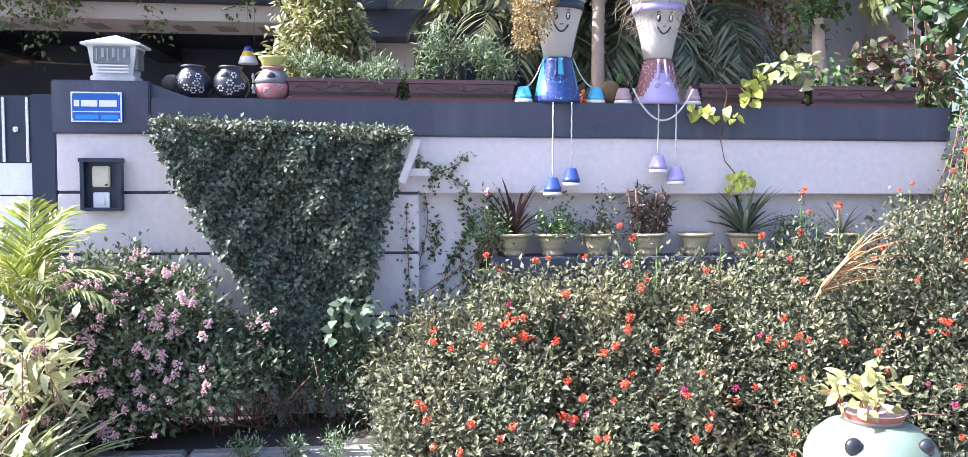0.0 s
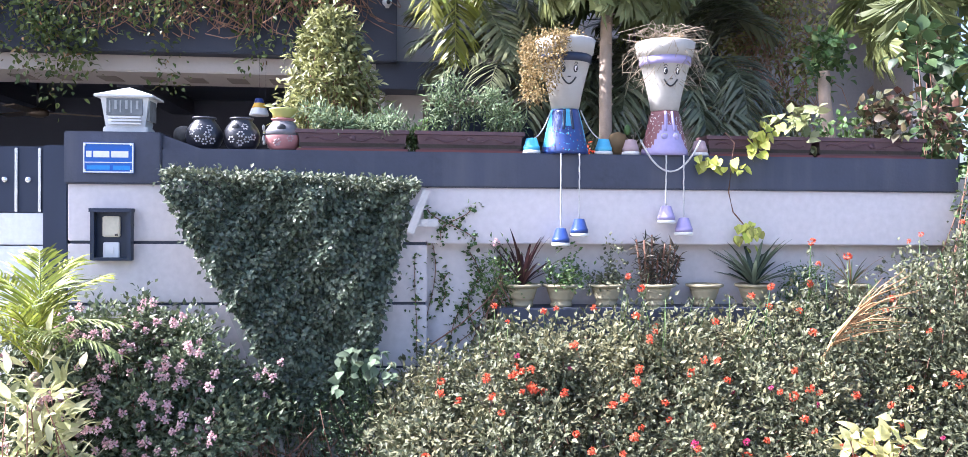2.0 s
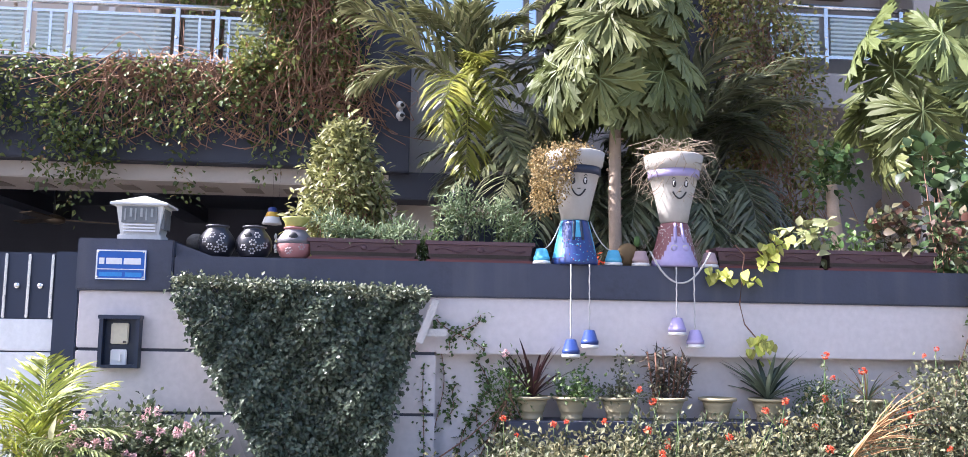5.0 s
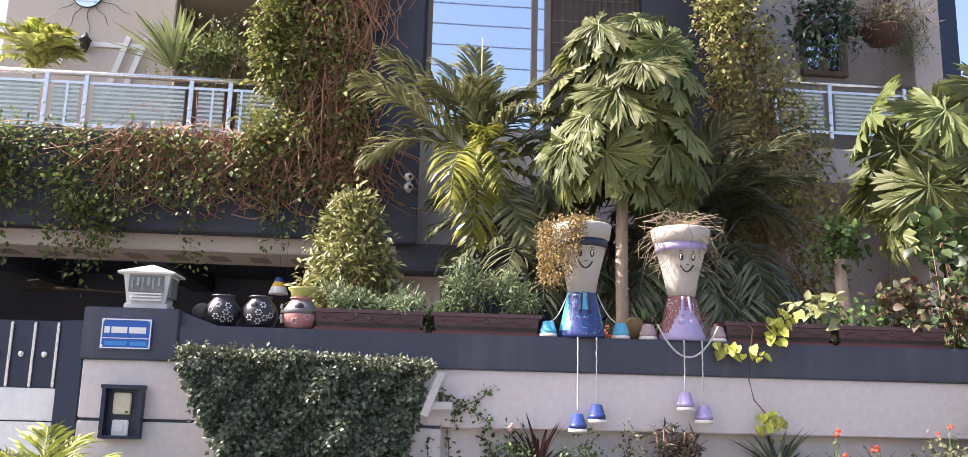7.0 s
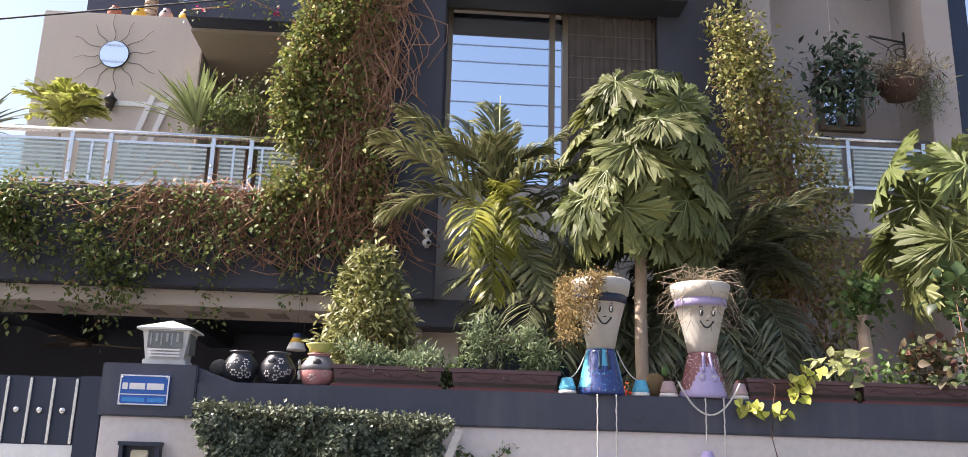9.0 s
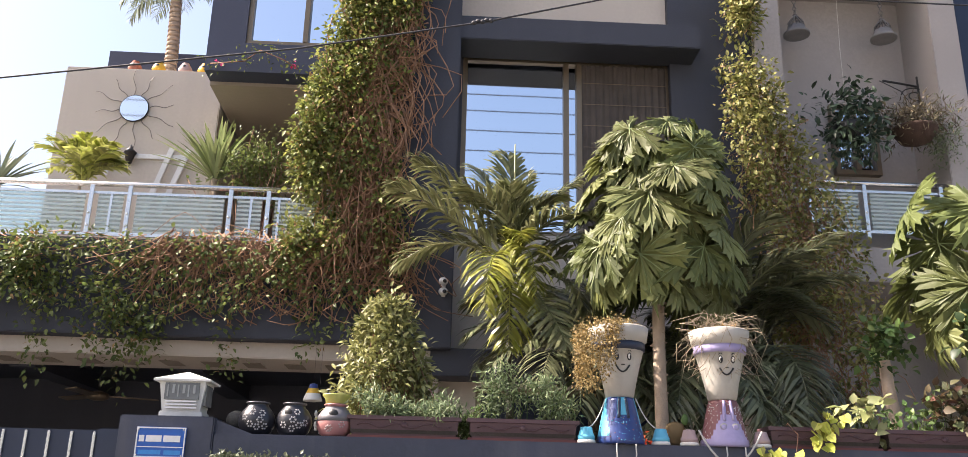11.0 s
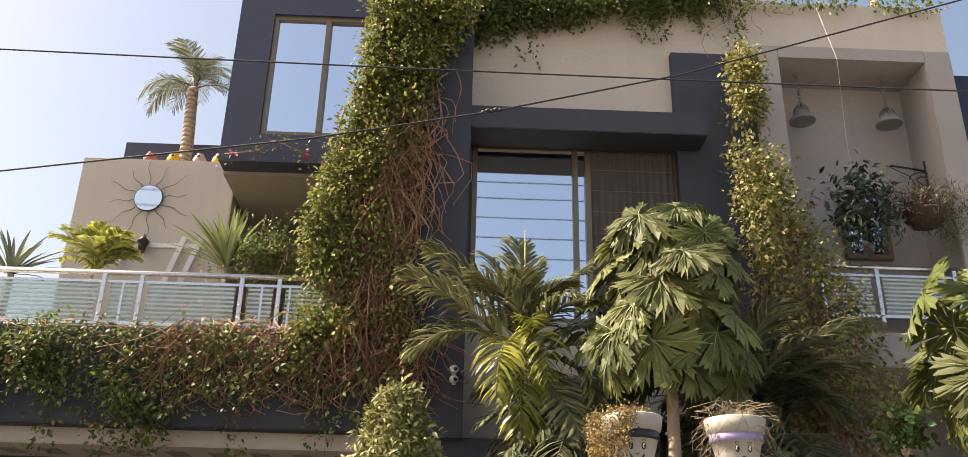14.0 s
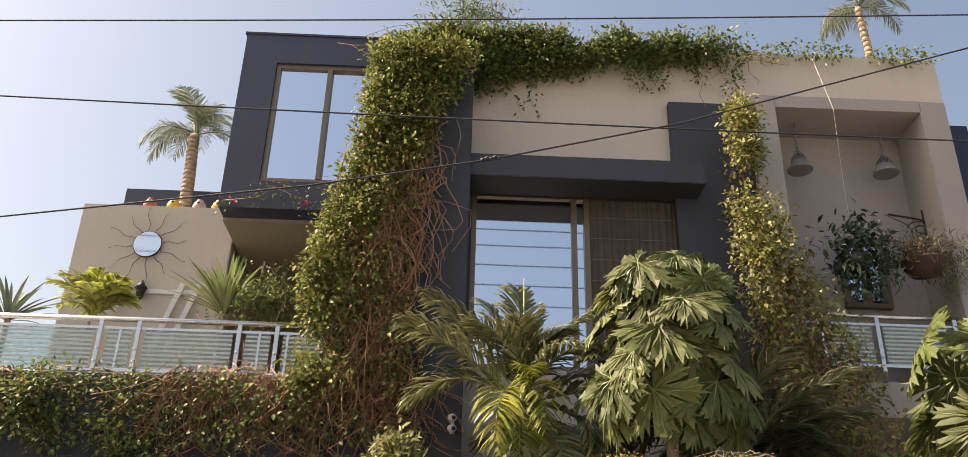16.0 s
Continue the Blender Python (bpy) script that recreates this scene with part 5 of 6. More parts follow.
# variegated long leaved plant at the road edge
def strap_plant(name, label, cat, at, n, length, width, mats, up=0.8, spread=1.0, group=""):
    s = thing(name, label, cat, group, at)
    for k in range(n):
        a, ln = rng.uniform(0, 2 * math.pi), length * rng.uniform(0.65, 1.1)
        tilt = up * rng.uniform(0.4, 1.2)
        bmx = bmesh.new()
        prev = None
        m = 7
        for j in range(m + 1):
            t = j / m
            h = ln * t
            r_ = spread * h * math.cos(tilt) + spread * 0.18 * ln * t * t
            zz = h * math.sin(tilt) - 0.45 * ln * t * t * (1.2 - up * 0.75)
            w = width * 0.5 * (math.sin(min(1, t * 0.9 + 0.12) * math.pi) ** 0.7) + 0.0005
            cx, cy = r_ * math.cos(a), r_ * math.sin(a)
            sx, sy = -math.sin(a) * w, math.cos(a) * w
            row = [bmx.verts.new((cx + sx, cy + sy, zz + w * 0.35)), bmx.verts.new((cx, cy, zz)), bmx.verts.new((cx - sx, cy - sy, zz + w * 0.35))]
            if prev:
                bmx.faces.new((prev[0], row[0], row[1], prev[1]))
                bmx.faces.new((prev[1], row[1], row[2], prev[2]))
            prev = row
        part("leaf", bmx, mats[k % len(mats)], s)
    return s


CREAMEDGE = leafy("cream_striped_leaf", (0.42, 0.42, 0.26), (0.52, 0.50, 0.34), 0.5, 0.3)
VGREEN = leafy("striped_green_leaf", (0.22, 0.26, 0.10), (0.34, 0.36, 0.16), 0.5, 0.3)
for at, n, ln in (((-1.66, 4.15, 0.12), 26, 0.55), ((-1.86, 4.25, 0.12), 24, 0.7), ((-1.58, 4.35, 0.12), 20, 0.6)):
    strap_plant("variegated_plant", "cream and green variegated strap leaf plant", "plant", at, n + 8, ln * 1.15, 0.045, [CREAMEDGE, VGREEN, CREAMEDGE], 1.0, 0.65, "variegated plants at the verge")
vb, _ = shrub("variegated_shrub", "pale yellow green variegated leafy shrub", "shrub", -2.0, -1.56, lambda v: 0.98 - 0.35 * max(0, v + 1.65), 4.15, 4.5, 30, 9, 0.115, leafy("variegated_leaf", (0.40, 0.41, 0.17), (0.66, 0.62, 0.38), 0.6, 0.5, (0.7, 1.2)), 20, floor_z=0.13, ratio=0.30, rad=0.06)

# dried plume leaning out of the shrub
dp = thing("dried_palm_leaf", "dry straw coloured palm leaf stuck in the shrub", "dry leaf")
bm = bmesh.new()
tube(bm, [(2.22, 4.80, 0.40), (2.30, 4.76, 0.72), (2.42, 4.72, 1.0), (2.55, 4.70, 1.15)], 0.014, 6, 0.008)
part("stalk", bm, STRAW, dp)
for k in range(40):
    s = rng.uniform(0, 1)
    b = np.array([2.38 + 0.17 * s, 4.71, 0.93 + 0.22 * s])
    a = rng.uniform(0.05, 0.95)
    ln = rng.uniform(0.18, 0.42)
    e = b + ln * np.array([math.cos(a), rng.normal() * 0.1, math.sin(a) * 0.85])
    part("leaflet", tube(bmesh.new(), [b, b + (e - b) * 0.5 + [0, 0, 0.02], e], 0.0045, 4, 0.0015), STRAW, dp)


# ---- papaya trees ----
def papaya_leaf(seed):
    """A palmate leaf with jagged lobes joined near the petiole, creased along each vein, in the xy plane."""
    r = np.random.default_rng(seed)
    bmx = bmesh.new()
    lobes = [(-152, 0.52), (-112, 0.74), (-72, 0.90), (-35, 0.98), (0, 1.0), (35, 0.98), (72, 0.90), (112, 0.74), (152, 0.52)]
    lobes = [(a + r.normal() * 2.5, ln * r.uniform(0.9, 1.08)) for a, ln in lobes]
    outline = []  # angle, radius, offset from the vein
    for k, (a, ln) in enumerate(lobes):
        lo = (a - lobes[k - 1][0]) if k else 38
        hi = (lobes[k + 1][0] - a) if k < len(lobes) - 1 else 38
        for off, rad in ((-0.5, 0.30), (-0.30, 0.42), (-0.44, 0.62), (-0.22, 0.52), (-0.42, 0.84), (-0.12, 0.70), (-0.22, 0.95), (-0.06, 0.86), (0, 1.05), (0.06, 0.86), (0.22, 0.95), (0.12, 0.70), (0.42, 0.84), (0.22, 0.52), (0.44, 0.62), (0.30, 0.42)):
            rad *= r.uniform(0.9, 1.07)
            outline.append((a + off * (lo if off < 0 else hi), rad * ln, abs(off)))
    outline.append((lobes[-1][0] + 19, 0.3 * lobes[-1][1], 0.5))
    sag, wave = r.uniform(0.10, 0.28), r.uniform(0, 6.28)

    def at(a, rad, off):
        z = -sag * rad * rad - 0.10 * rad * off + 0.07 * rad * math.sin(radians(a) * 3 + wave) + 0.03 * math.sin(rad * 11 + a * 0.2)
        return (math.cos(radians(a)) * rad, math.sin(radians(a)) * rad, z)
    c = bmx.verts.new((0, 0, 0))
    rings = [[bmx.verts.new(at(a, rad * t, off * (0.6 + 0.4 * t))) for a, rad, off in outline] for t in (0.34, 0.68, 1.0)]
    for i in range(len(outline) - 1):
        bmx.faces.new((c, rings[0][i], rings[0][i + 1]))
        for k in (0, 1):
            bmx.faces.new((rings[k][i], rings[k + 1][i], rings[k + 1][i + 1], rings[k][i + 1]))
    for a, ln in lobes:
        prev = None
        for t in (0.0, 0.25, 0.5, 0.75, 0.94):
            w = 0.008 * (1.15 - t)
            x, y, z = at(a, t * ln, 0)
            px, py = -math.sin(radians(a)) * w, math.cos(radians(a)) * w
            row = [bmx.verts.new((x + sg * px, y + sg * py, z + 0.008)) for sg in (-1, 1)]
            if prev:
                bmx.faces.new((prev[0], row[0], row[1], prev[1])).material_index = 1
            prev = row
        for sg in (-1, 1):
            for t0, t1, da in ((0.34, 0.56, 11), (0.52, 0.74, 6)):
                x0, y0, z0 = at(a, t0 * ln, 0)
                x1, y1, z1 = at(a + sg * da, t1 * ln, 0.3)
                bmx.faces.new([bmx.verts.new(v) for v in ((x0, y0, z0 + 0.008), (x0 * 1.02, y0 * 1.02, z0 + 0.008), (x1, y1, z1 + 0.008))]).material_index = 1
    return mesh_from("leaf", bmx, [L_PAPAYA, L_VEIN])


L_VEIN = leafy("papaya_vein", (0.20, 0.25, 0.10), (0.24, 0.29, 0.13), 0.45, 0.2, (0.9, 1.1))
PAP = [papaya_leaf(s) for s in range(5)]
PETIOLE = surface("pale_green_stalk", (0.30, 0.36, 0.14), 0.5, 0.8, 8, 50, 0.0)


def papaya(label, at, height, r0, tops, leaf_s):
    t = thing("papaya_tree", label, "tree", "papaya trees", at)
    bm = bmesh.new()
    pts = [(0.03 * math.sin(k * 0.5), 0.015 * math.cos(k), height * k / 12) for k in range(13)]
    tube(bm, pts, r0, 14, r0 * 0.75)
    for k in range(34):
        zz, a = height * (0.55 + 0.45 * rng.random()), rng.uniform(0, 6.28)
        ball(bm, (0.03 * math.sin(zz / height * 6) + r0 * 0.86 * math.cos(a), r0 * 0.86 * math.sin(a), zz), 0.014, (1, 1, 0.6), 7)
    part("trunk", bm, BARK, t, "ringed pale brown trunk")
    for k, (dx, dy, dz, s) in enumerate(tops):
        o = new("leaf", PAP[k % 5])
        o.parent = t
        out = Vector((dx, dy, 0))
        hi = min(1.0, max(0.0, (dz + 0.3) / 1.4))
        nrm = (out.normalized() * 0.95 + Vector((0, -0.3, 0.2 + 0.75 * hi)) + Vector(rng.normal(size=3) * 0.32)).normalized()
        fwd = (out.normalized() * (0.3 + 0.5 * hi) + Vector((rng.normal() * 0.6, rng.normal() * 0.5, -0.85 + 0.4 * hi))) if out.length > 0.05 else Vector((0.3, -0.8, -0.3))
        fwd = (fwd - nrm * fwd.dot(nrm)).normalized()
        sidev = nrm.cross(fwd)
        m = Matrix((fwd, sidev, nrm)).transposed().to_4x4()
        sc = s * leaf_s
        o.matrix_basis = Matrix.Translation((dx, dy, height + dz)) @ m @ Matrix.Diagonal((sc, sc, sc, 1))
        b = Vector((0, 0, height - 0.1 + 0.35 * max(-0.2, dz)))
        e = Vector((dx, dy, height + dz))
        part("petiole", tube(bmesh.new(), [b, b.lerp(e, 0.5) + Vector((0, 0, 0.05)), e], 0.011, 5, 0.007), PETIOLE, t)
    return t


tops = []
for k in range(58):
    u = (k + 0.5) / 58
    zt = -0.10 + 1.30 * u
    a = k * 2.39996
    rad = 0.56 * math.sqrt(max(0.03, 1 - ((zt - 0.42) / 0.9) ** 2)) * (0.6 + 0.5 * rng.random())
    tops.append((rad * math.cos(a), rad * math.sin(a) * 0.9, zt, rng.uniform(0.85, 1.15)))
papaya("papaya tree with a full crown of lobed leaves", (1.61, 6.6, 0.2), 3.15, 0.058, tops, 0.40)
tops = []
for k in range(17):
    u = (k + 0.5) / 17
    zt = -0.45 + 1.2 * u
    a = k * 2.39996 + 0.6
    rad = rng.uniform(0.45, 0.8) * (1 - 0.35 * u)
    tops.append((rad * math.cos(a), rad * math.sin(a) * 0.8, zt, rng.uniform(0.9, 1.2)))
papaya("papaya tree with sparse drooping lobed leaves", (4.08, 6.4, 0.2), 3.2, 0.055, tops, 0.46)

# small potted tree behind the planter
st = thing("small_tree", "small tree with a pale ringed trunk and tuft of leaves", "tree", at=(3.16, 6.3, 0.2))
part("trunk", tube(bmesh.new(), [(0.05, 0, 0), (0.04, 0, 1.2), (0.02, 0, 2.0), (-0.02, 0, 2.3), (-0.03, 0, 2.52)], 0.058, 12, 0.04), BARK, st)
p, d = clumps(np.array([[rng.normal() * 0.085, rng.normal() * 0.08, 2.62 + rng.normal() * 0.085] for _ in range(30)]), 8, 0.035)
leaves("crown", st, L_GREEN, p, d, rng.uniform(0.05, 0.085, len(p)), 0.65)


# ---- planter plants ----
def feathery(x0, x1, y, z0, hs, n, label, name="marigold_plant", mat=L_FERN):
    s = thing(name, label, "plant")
    c, tips = [], []
    for k in range(n):
        xx = rng.uniform(x0, x1)
        h = hs(xx) * rng.uniform(0.5, 1.0)
        tips.append((xx + rng.normal() * 0.03, y + rng.normal() * 0.05, z0 + h))
        for j in range(5):
            c.append((xx + rng.normal() * 0.025, y + rng.normal() * 0.05, z0 + h * (0.35 + 0.65 * rng.random())))
    stems("stem", s, L_GREEN, lambda t: (t[0] + rng.normal() * 0.02, y, z0), tips, 0.004)
    p, d = clumps(np.array(c), 15, 0.024, lift=0.25)
    leaves("leaves", s, mat, p, d, rng.uniform(0.028, 0.06, len(p)), 0.2)


feathery(-0.5, 0.08, 5.53, 2.11, lambda v: 0.19 + 0.08 * math.sin(v * 9), 24, "feathery grey green seedlings in the planter")
feathery(0.17, 0.78, 5.53, 2.11, lambda v: 0.45 - 0.55 * abs(v - 0.38), 26, "tall feathery marigold plants in the planter")
feathery(0.10, 0.16, 5.60, 2.03, lambda v: 0.16, 7, "small green weed between the planter boxes", "weed_tuft", L_GREEN)
bs = thing("bushy_shrub", "tall pale green bushy shrub behind the planter", "shrub", at=(-0.38, 5.95, 0.2))
u = rng.random(420) ** 0.8
zc = 1.7 + 1.03 * u
rad = 0.30 * (1 - u ** 2.2) + 0.05
a = rng.uniform(0, 6.28, 420)
c = np.stack([rad * np.cos(a) * rng.uniform(0.6, 1.05, 420), rad * np.sin(a) * rng.uniform(0.6, 1, 420), zc], 1)
p, d = clumps(c, 14, 0.038, lift=-0.1)
leaves("leaves", bs, leafy("pale_bush_leaf", (0.16, 0.17, 0.055), (0.32, 0.31, 0.13), 0.45, 0.3), p, d, rng.uniform(0.038, 0.075, len(p)), 0.36)
stems("stem", bs, TWIG, (0, 0, 0), c[:40], 0.008)
L_COLEUS = leafy("coleus_leaf", (0.10, 0.04, 0.03), (0.08, 0.105, 0.04), 0.6, 0.22)
for x0, x1, y, h, n, ln, mat, lb, nm in ((2.98, 3.32, 5.52, 0.30, 46, 0.07, L_COLEUS, "rust and green coleus plant in the planter", "coleus"),
                                         (3.40, 3.62, 5.46, 0.22, 30, 0.07, L_COLEUS, "rusty coleus trailing over the planter's end", "coleus"),
                                         (2.42, 2.66, 5.52, 0.17, 11, 0.10, L_PALE, "pale green broad leaf plant in the planter", "leafy_plant"),
                                         (2.70, 2.80, 5.56, 0.16, 12, 0.05, L_GREEN, "small green plant in the planter", "leafy_plant"),
                                         (2.88, 3.02, 5.56, 0.22, 18, 0.05, L_GREEN, "small green plant in the planter", "leafy_plant")):
    s = thing(nm, lb, "plant")
    c = np.array([[rng.uniform(x0, x1), y + rng.normal() * 0.05, 2.12 + h * rng.random() ** 0.8] for _ in range(n)])
    p, d = clumps(c, 4, 0.028)
    leaves("leaves", s, mat, p, d + [0, -0.4, 0], rng.uniform(ln * 0.7, ln * 1.15, len(p)), 0.68)
    stems("stem", s, L_GREEN, lambda t: (t[0], 5.53, 2.11), c[:14], 0.003)
# tall heart leaved plant below the second papaya
hp = thing("climbing_plant", "dark green large leaved climber by the wall end", "climber")
c = np.array([[3.72 + rng.normal() * 0.12, 5.85 + rng.normal() * 0.1, rng.uniform(1.95, 2.95)] for _ in range(70)])
p, d = clumps(c, 4, 0.05)
leaves("leaves", hp, leafy("deep_green_leaf", (0.035, 0.065, 0.025), (0.08, 0.12, 0.045), 0.45, 0.2), p, d + [0, -0.4, -0.3], rng.uniform(0.08, 0.13, len(p)), 0.8)
stems("stem", hp, TWIG, lambda t: (3.75, 5.95, 0.22), c[:20], 0.006)
ec = thing("corner_creeper", "small leaved creeper over the end of the wall", "creeper")
c = np.array([[3.58 + abs(rng.normal()) * 0.12, 5.3 + rng.normal() * 0.06, rng.uniform(0.9, 2.2)] for _ in range(120)])
p, d = clumps(c, 12, 0.035)
leaves("leaves", ec, L_GREEN, p, d, rng.uniform(0.02, 0.045, len(p)), 0.55)
stems("stem", ec, TWIG, lambda t: (3.7, 5.25, 0.19), c[:40], 0.005)


def heart_vine(pts, at, label):
    s = thing("sweet_potato_vine", label, "vine")
    part("stem", tube(bmesh.new(), pts, 0.0045, 5), TWIG, s)
    for cx, cz, k, sx, sz in at:
        for _ in range(k):
            bmx = bmesh.new()
            sc = rng.uniform(0.026, 0.043)
            prof = [(0.0, 0.0), (0.55, 0.25), (0.62, 0.7), (0.38, 1.25), (0.0, 1.75)]
            for sg in (-1, 1):
                mids = [bmx.verts.new((0, -zz * sc, 0)) for _, zz in prof]
                eds = [bmx.verts.new((sg * w * sc * 1.3, -(zz - (0.22 if i == 1 else 0)) * sc, 0.18 * w * sc)) for i, (w, zz) in enumerate(prof)]
                for i in range(4):
                    q = (mids[i], mids[i + 1], eds[i + 1], eds[i]) if sg > 0 else (mids[i], eds[i], eds[i + 1], mids[i + 1])
                    bmx.faces.new(q)
            o = part("leaf", bmx, L_YELLOW, s)
            o.matrix_basis = pose(cx + rng.normal() * sx, 5.315 + rng.normal() * 0.02, cz + rng.normal() * sz, rng.uniform(35, 85), rng.uniform(-35, 35), rng.uniform(-60, 60))


heart_vine([(2.06, 5.50, 2.14), (2.06, 5.42, 2.17), (2.09, 5.35, 2.10), (2.07, 5.33, 2.0), (2.05, 5.335, 1.80), (2.08, 5.34, 1.68), (2.15, 5.34, 1.60)],
           [(1.94, 1.97, 15, 0.05, 0.035), (2.10, 1.99, 7, 0.05, 0.025), (2.20, 2.06, 7, 0.03, 0.03), (2.24, 2.15, 12, 0.03, 0.05), (2.28, 2.21, 6, 0.025, 0.025), (2.16, 1.57, 18, 0.055, 0.03), (2.15, 1.50, 4, 0.03, 0.03)], "yellow green sweet potato vine trailing over the coping")
jv = thing("jar_plant", "pale yellow leafy plant growing in the jar", "plant", at=(2.27, 3.98, 0.47))
c = np.array([[rng.normal() * 0.09, rng.normal() * 0.07, 0.06 + abs(rng.normal()) * 0.07] for _ in range(26)])
p, d = clumps(c, 3, 0.02)
leaves("leaves", jv, leafy("cream_leaf", (0.48, 0.46, 0.14), (0.60, 0.56, 0.26), 0.5, 0.35), p, d + [0, -0.2, 0], rng.uniform(0.05, 0.085, len(p)), 0.66, droop=0.35)
stems("stem", jv, TWIG, (0, 0, -0.06), [*c[:8], (0.4, -0.05, 0.0), (0.33, -0.1, -0.08), (0.03, -0.18, -0.12)], 0.006)

# ---- niche plants ----
strap_plant("dracaena", "dark red spiky dracaena in the niche pot", "plant", (0.79, 5.36, 1.225), 30, 0.40, 0.02, [L_DARKRED], 1.15, 0.8)
for xx, mat, lb in ((1.025, L_GREEN, "small leafy green plant with trailing shoots"), (1.302, L_BUSH, "small leafy plant with pale tips")):
    s = thing("leafy_pot_plant", lb, "plant")
    c = np.array([[xx + rng.normal() * 0.07, 5.34 + rng.normal() * 0.05, 1.225 + abs(rng.normal()) * 0.06] for _ in range(40)])
    c2 = np.array([[xx + 0.03 + 0.02 * rng.normal(), 5.34, 1.23 + 0.25 * rng.random()] for _ in range(14)])
    p, d = clumps(np.concatenate([c, c2]), 9, 0.022)
    leaves("leaves", s, mat, p, d, rng.uniform(0.018, 0.036, len(p)), 0.6)
    stems("stem", s, L_GREEN, (xx, 5.36, 1.225), np.concatenate([c[:8], c2[:3]]), 0.003)
ep = thing("spiky_euphorbia", "dark bronze spiky euphorbia in the niche pot", "plant")
for k in range(9):
    bx, tz = 1.612 + 0.022 * (k - 4), 1.40 + 0.14 * rng.random()
    top = np.array([bx + (k - 4) * 0.012, 5.35 + rng.normal() * 0.03, tz])
    part("stalk", tube(bmesh.new(), [(bx, 5.36, 1.225), top], 0.006, 5), TWIG, ep)
    t = rng.random(46)[:, None]
    q = np.array([bx, 5.36, 1.235]) * (1 - t) + top * t
    leaves("leaves", ep, leafy("bronze_leaf", (0.05, 0.05, 0.035), (0.12, 0.09, 0.06), 0.5, 0.1), q, rng.normal(size=q.shape) + [0, 0, 0.35], rng.uniform(0.045, 0.08, 46), 0.2)
strap_plant("yucca", "grey green spiky yucca in the niche pot", "plant", (2.222, 5.36, 1.225), 48, 0.44, 0.026, [L_GREYSPIKE], 1.05, 0.85)
strap_plant("dry_grass_plant", "thin dry grassy plant in the niche pot", "plant", (2.85, 5.36, 1.225), 26, 0.32, 0.008, [L_FERN, L_DRY], 1.1, 0.8)
fs = thing("fern_bush", "bright green ferny bush in the niche", "plant")
c = np.array([[2.56 + rng.normal() * 0.09, 5.36 + rng.normal() * 0.04, rng.uniform(1.11, 1.32)] for _ in range(80)])
p, d = clumps(c, 14, 0.022)
leaves("leaves", fs, L_GREEN, p, d, rng.uniform(0.015, 0.03, len(p)), 0.4)
pb, _ = shrub("niche_shrub", "dark leafy shrub beside the niche shelf with pink bloom", "shrub", 0.58, 0.74, lambda v: 1.42, 5.3, 5.42, 70, 12, 0.034, L_GREEN, 20, floor_z=0.9)
blooms(pb, PINK_M, [(0.62, 5.28, 1.49)], 1.3, 1.4)

# plants on the figures' heads
hs = thing("trailing_succulent", "olive brown trailing succulent spilling from the pot figure", "plant")
c = []
for k in range(260):
    a = rng.uniform(2.6, 4.75)
    rr = 0.16 + 0.05 * rng.random()
    fall = rng.random() ** 0.8
    zz = 2.74 - fall * np.interp(a, [2.6, 3.6, 4.4, 4.75], [0.28, 0.42, 0.34, 0.10])
    c.append((1.062 + rr * math.cos(a) - 0.05, 5.47 + rr * math.sin(a) - 0.02, zz))
for k in range(40):
    c.append((1.03 + rng.normal() * 0.07, 5.47 + rng.normal() * 0.06, 2.735 + abs(rng.normal()) * 0.02))
p, d = clumps(np.array(c), 15, 0.017, lift=-0.4)
leaves("leaves", hs, leafy("olive_brown_leaf", (0.20, 0.135, 0.05), (0.32, 0.235, 0.10), 0.6, 0.2), p, d, rng.uniform(0.010, 0.022, len(p)), 0.6)
dh = thing("dry_twigs", "tangle of dry grey twigs over the pot figure", "plant")
tips = [(1.688 + math.cos(a) * r, 5.45 + math.sin(a) * r * 0.7, 2.73 + zz) for a, r, zz in zip(rng.uniform(2.6, 6.9, 190), rng.uniform(0.1, 0.30, 190), rng.uniform(-0.34, 0.06, 190))]
stems("twig_tangle", dh, surface("dry_grey_twig", (0.30, 0.24, 0.17), 0.9, 0.7, 20, 80, 0.0), lambda t: (1.688 + rng.normal() * 0.06, 5.47 + rng.normal() * 0.05, 2.71), tips, 0.0028, -0.03, 0.2)
p = np.array([[1.688 + rng.normal() * 0.08, 5.47 + rng.normal() * 0.07, 2.735] for _ in range(160)])
leaves("dry_leaves", dh, L_DRY, p, rng.normal(size=p.shape) + [0, 0, 0.5], rng.uniform(0.015, 0.035, len(p)), 0.3)
rf = thing("red_potted_flower", "small red flowering plant behind the pot figure", "plant", at=(1.20, 5.62, 2.06))
p = rng.normal(size=(90, 3)) * [0.03, 0.02, 0.025]
leaves("petals", rf, F_RED, p, rng.normal(size=p.shape), 0.025, 0.8)
cac = thing("cactus", "small brown round cactus on the coping", "cactus", at=(1.42, 5.58, 2.022))
part("body", lathe(bmesh.new(), [(0.04, 0), (0.062, 0.03), (0.066, 0.09), (0.05, 0.14), (0.015, 0.155)], 18), L_DRY, cac)
part("arm", ball(bmesh.new(), (0.06, -0.01, 0.17), 0.025, (0.9, 0.6, 1.4), 12), L_GREEN, cac)


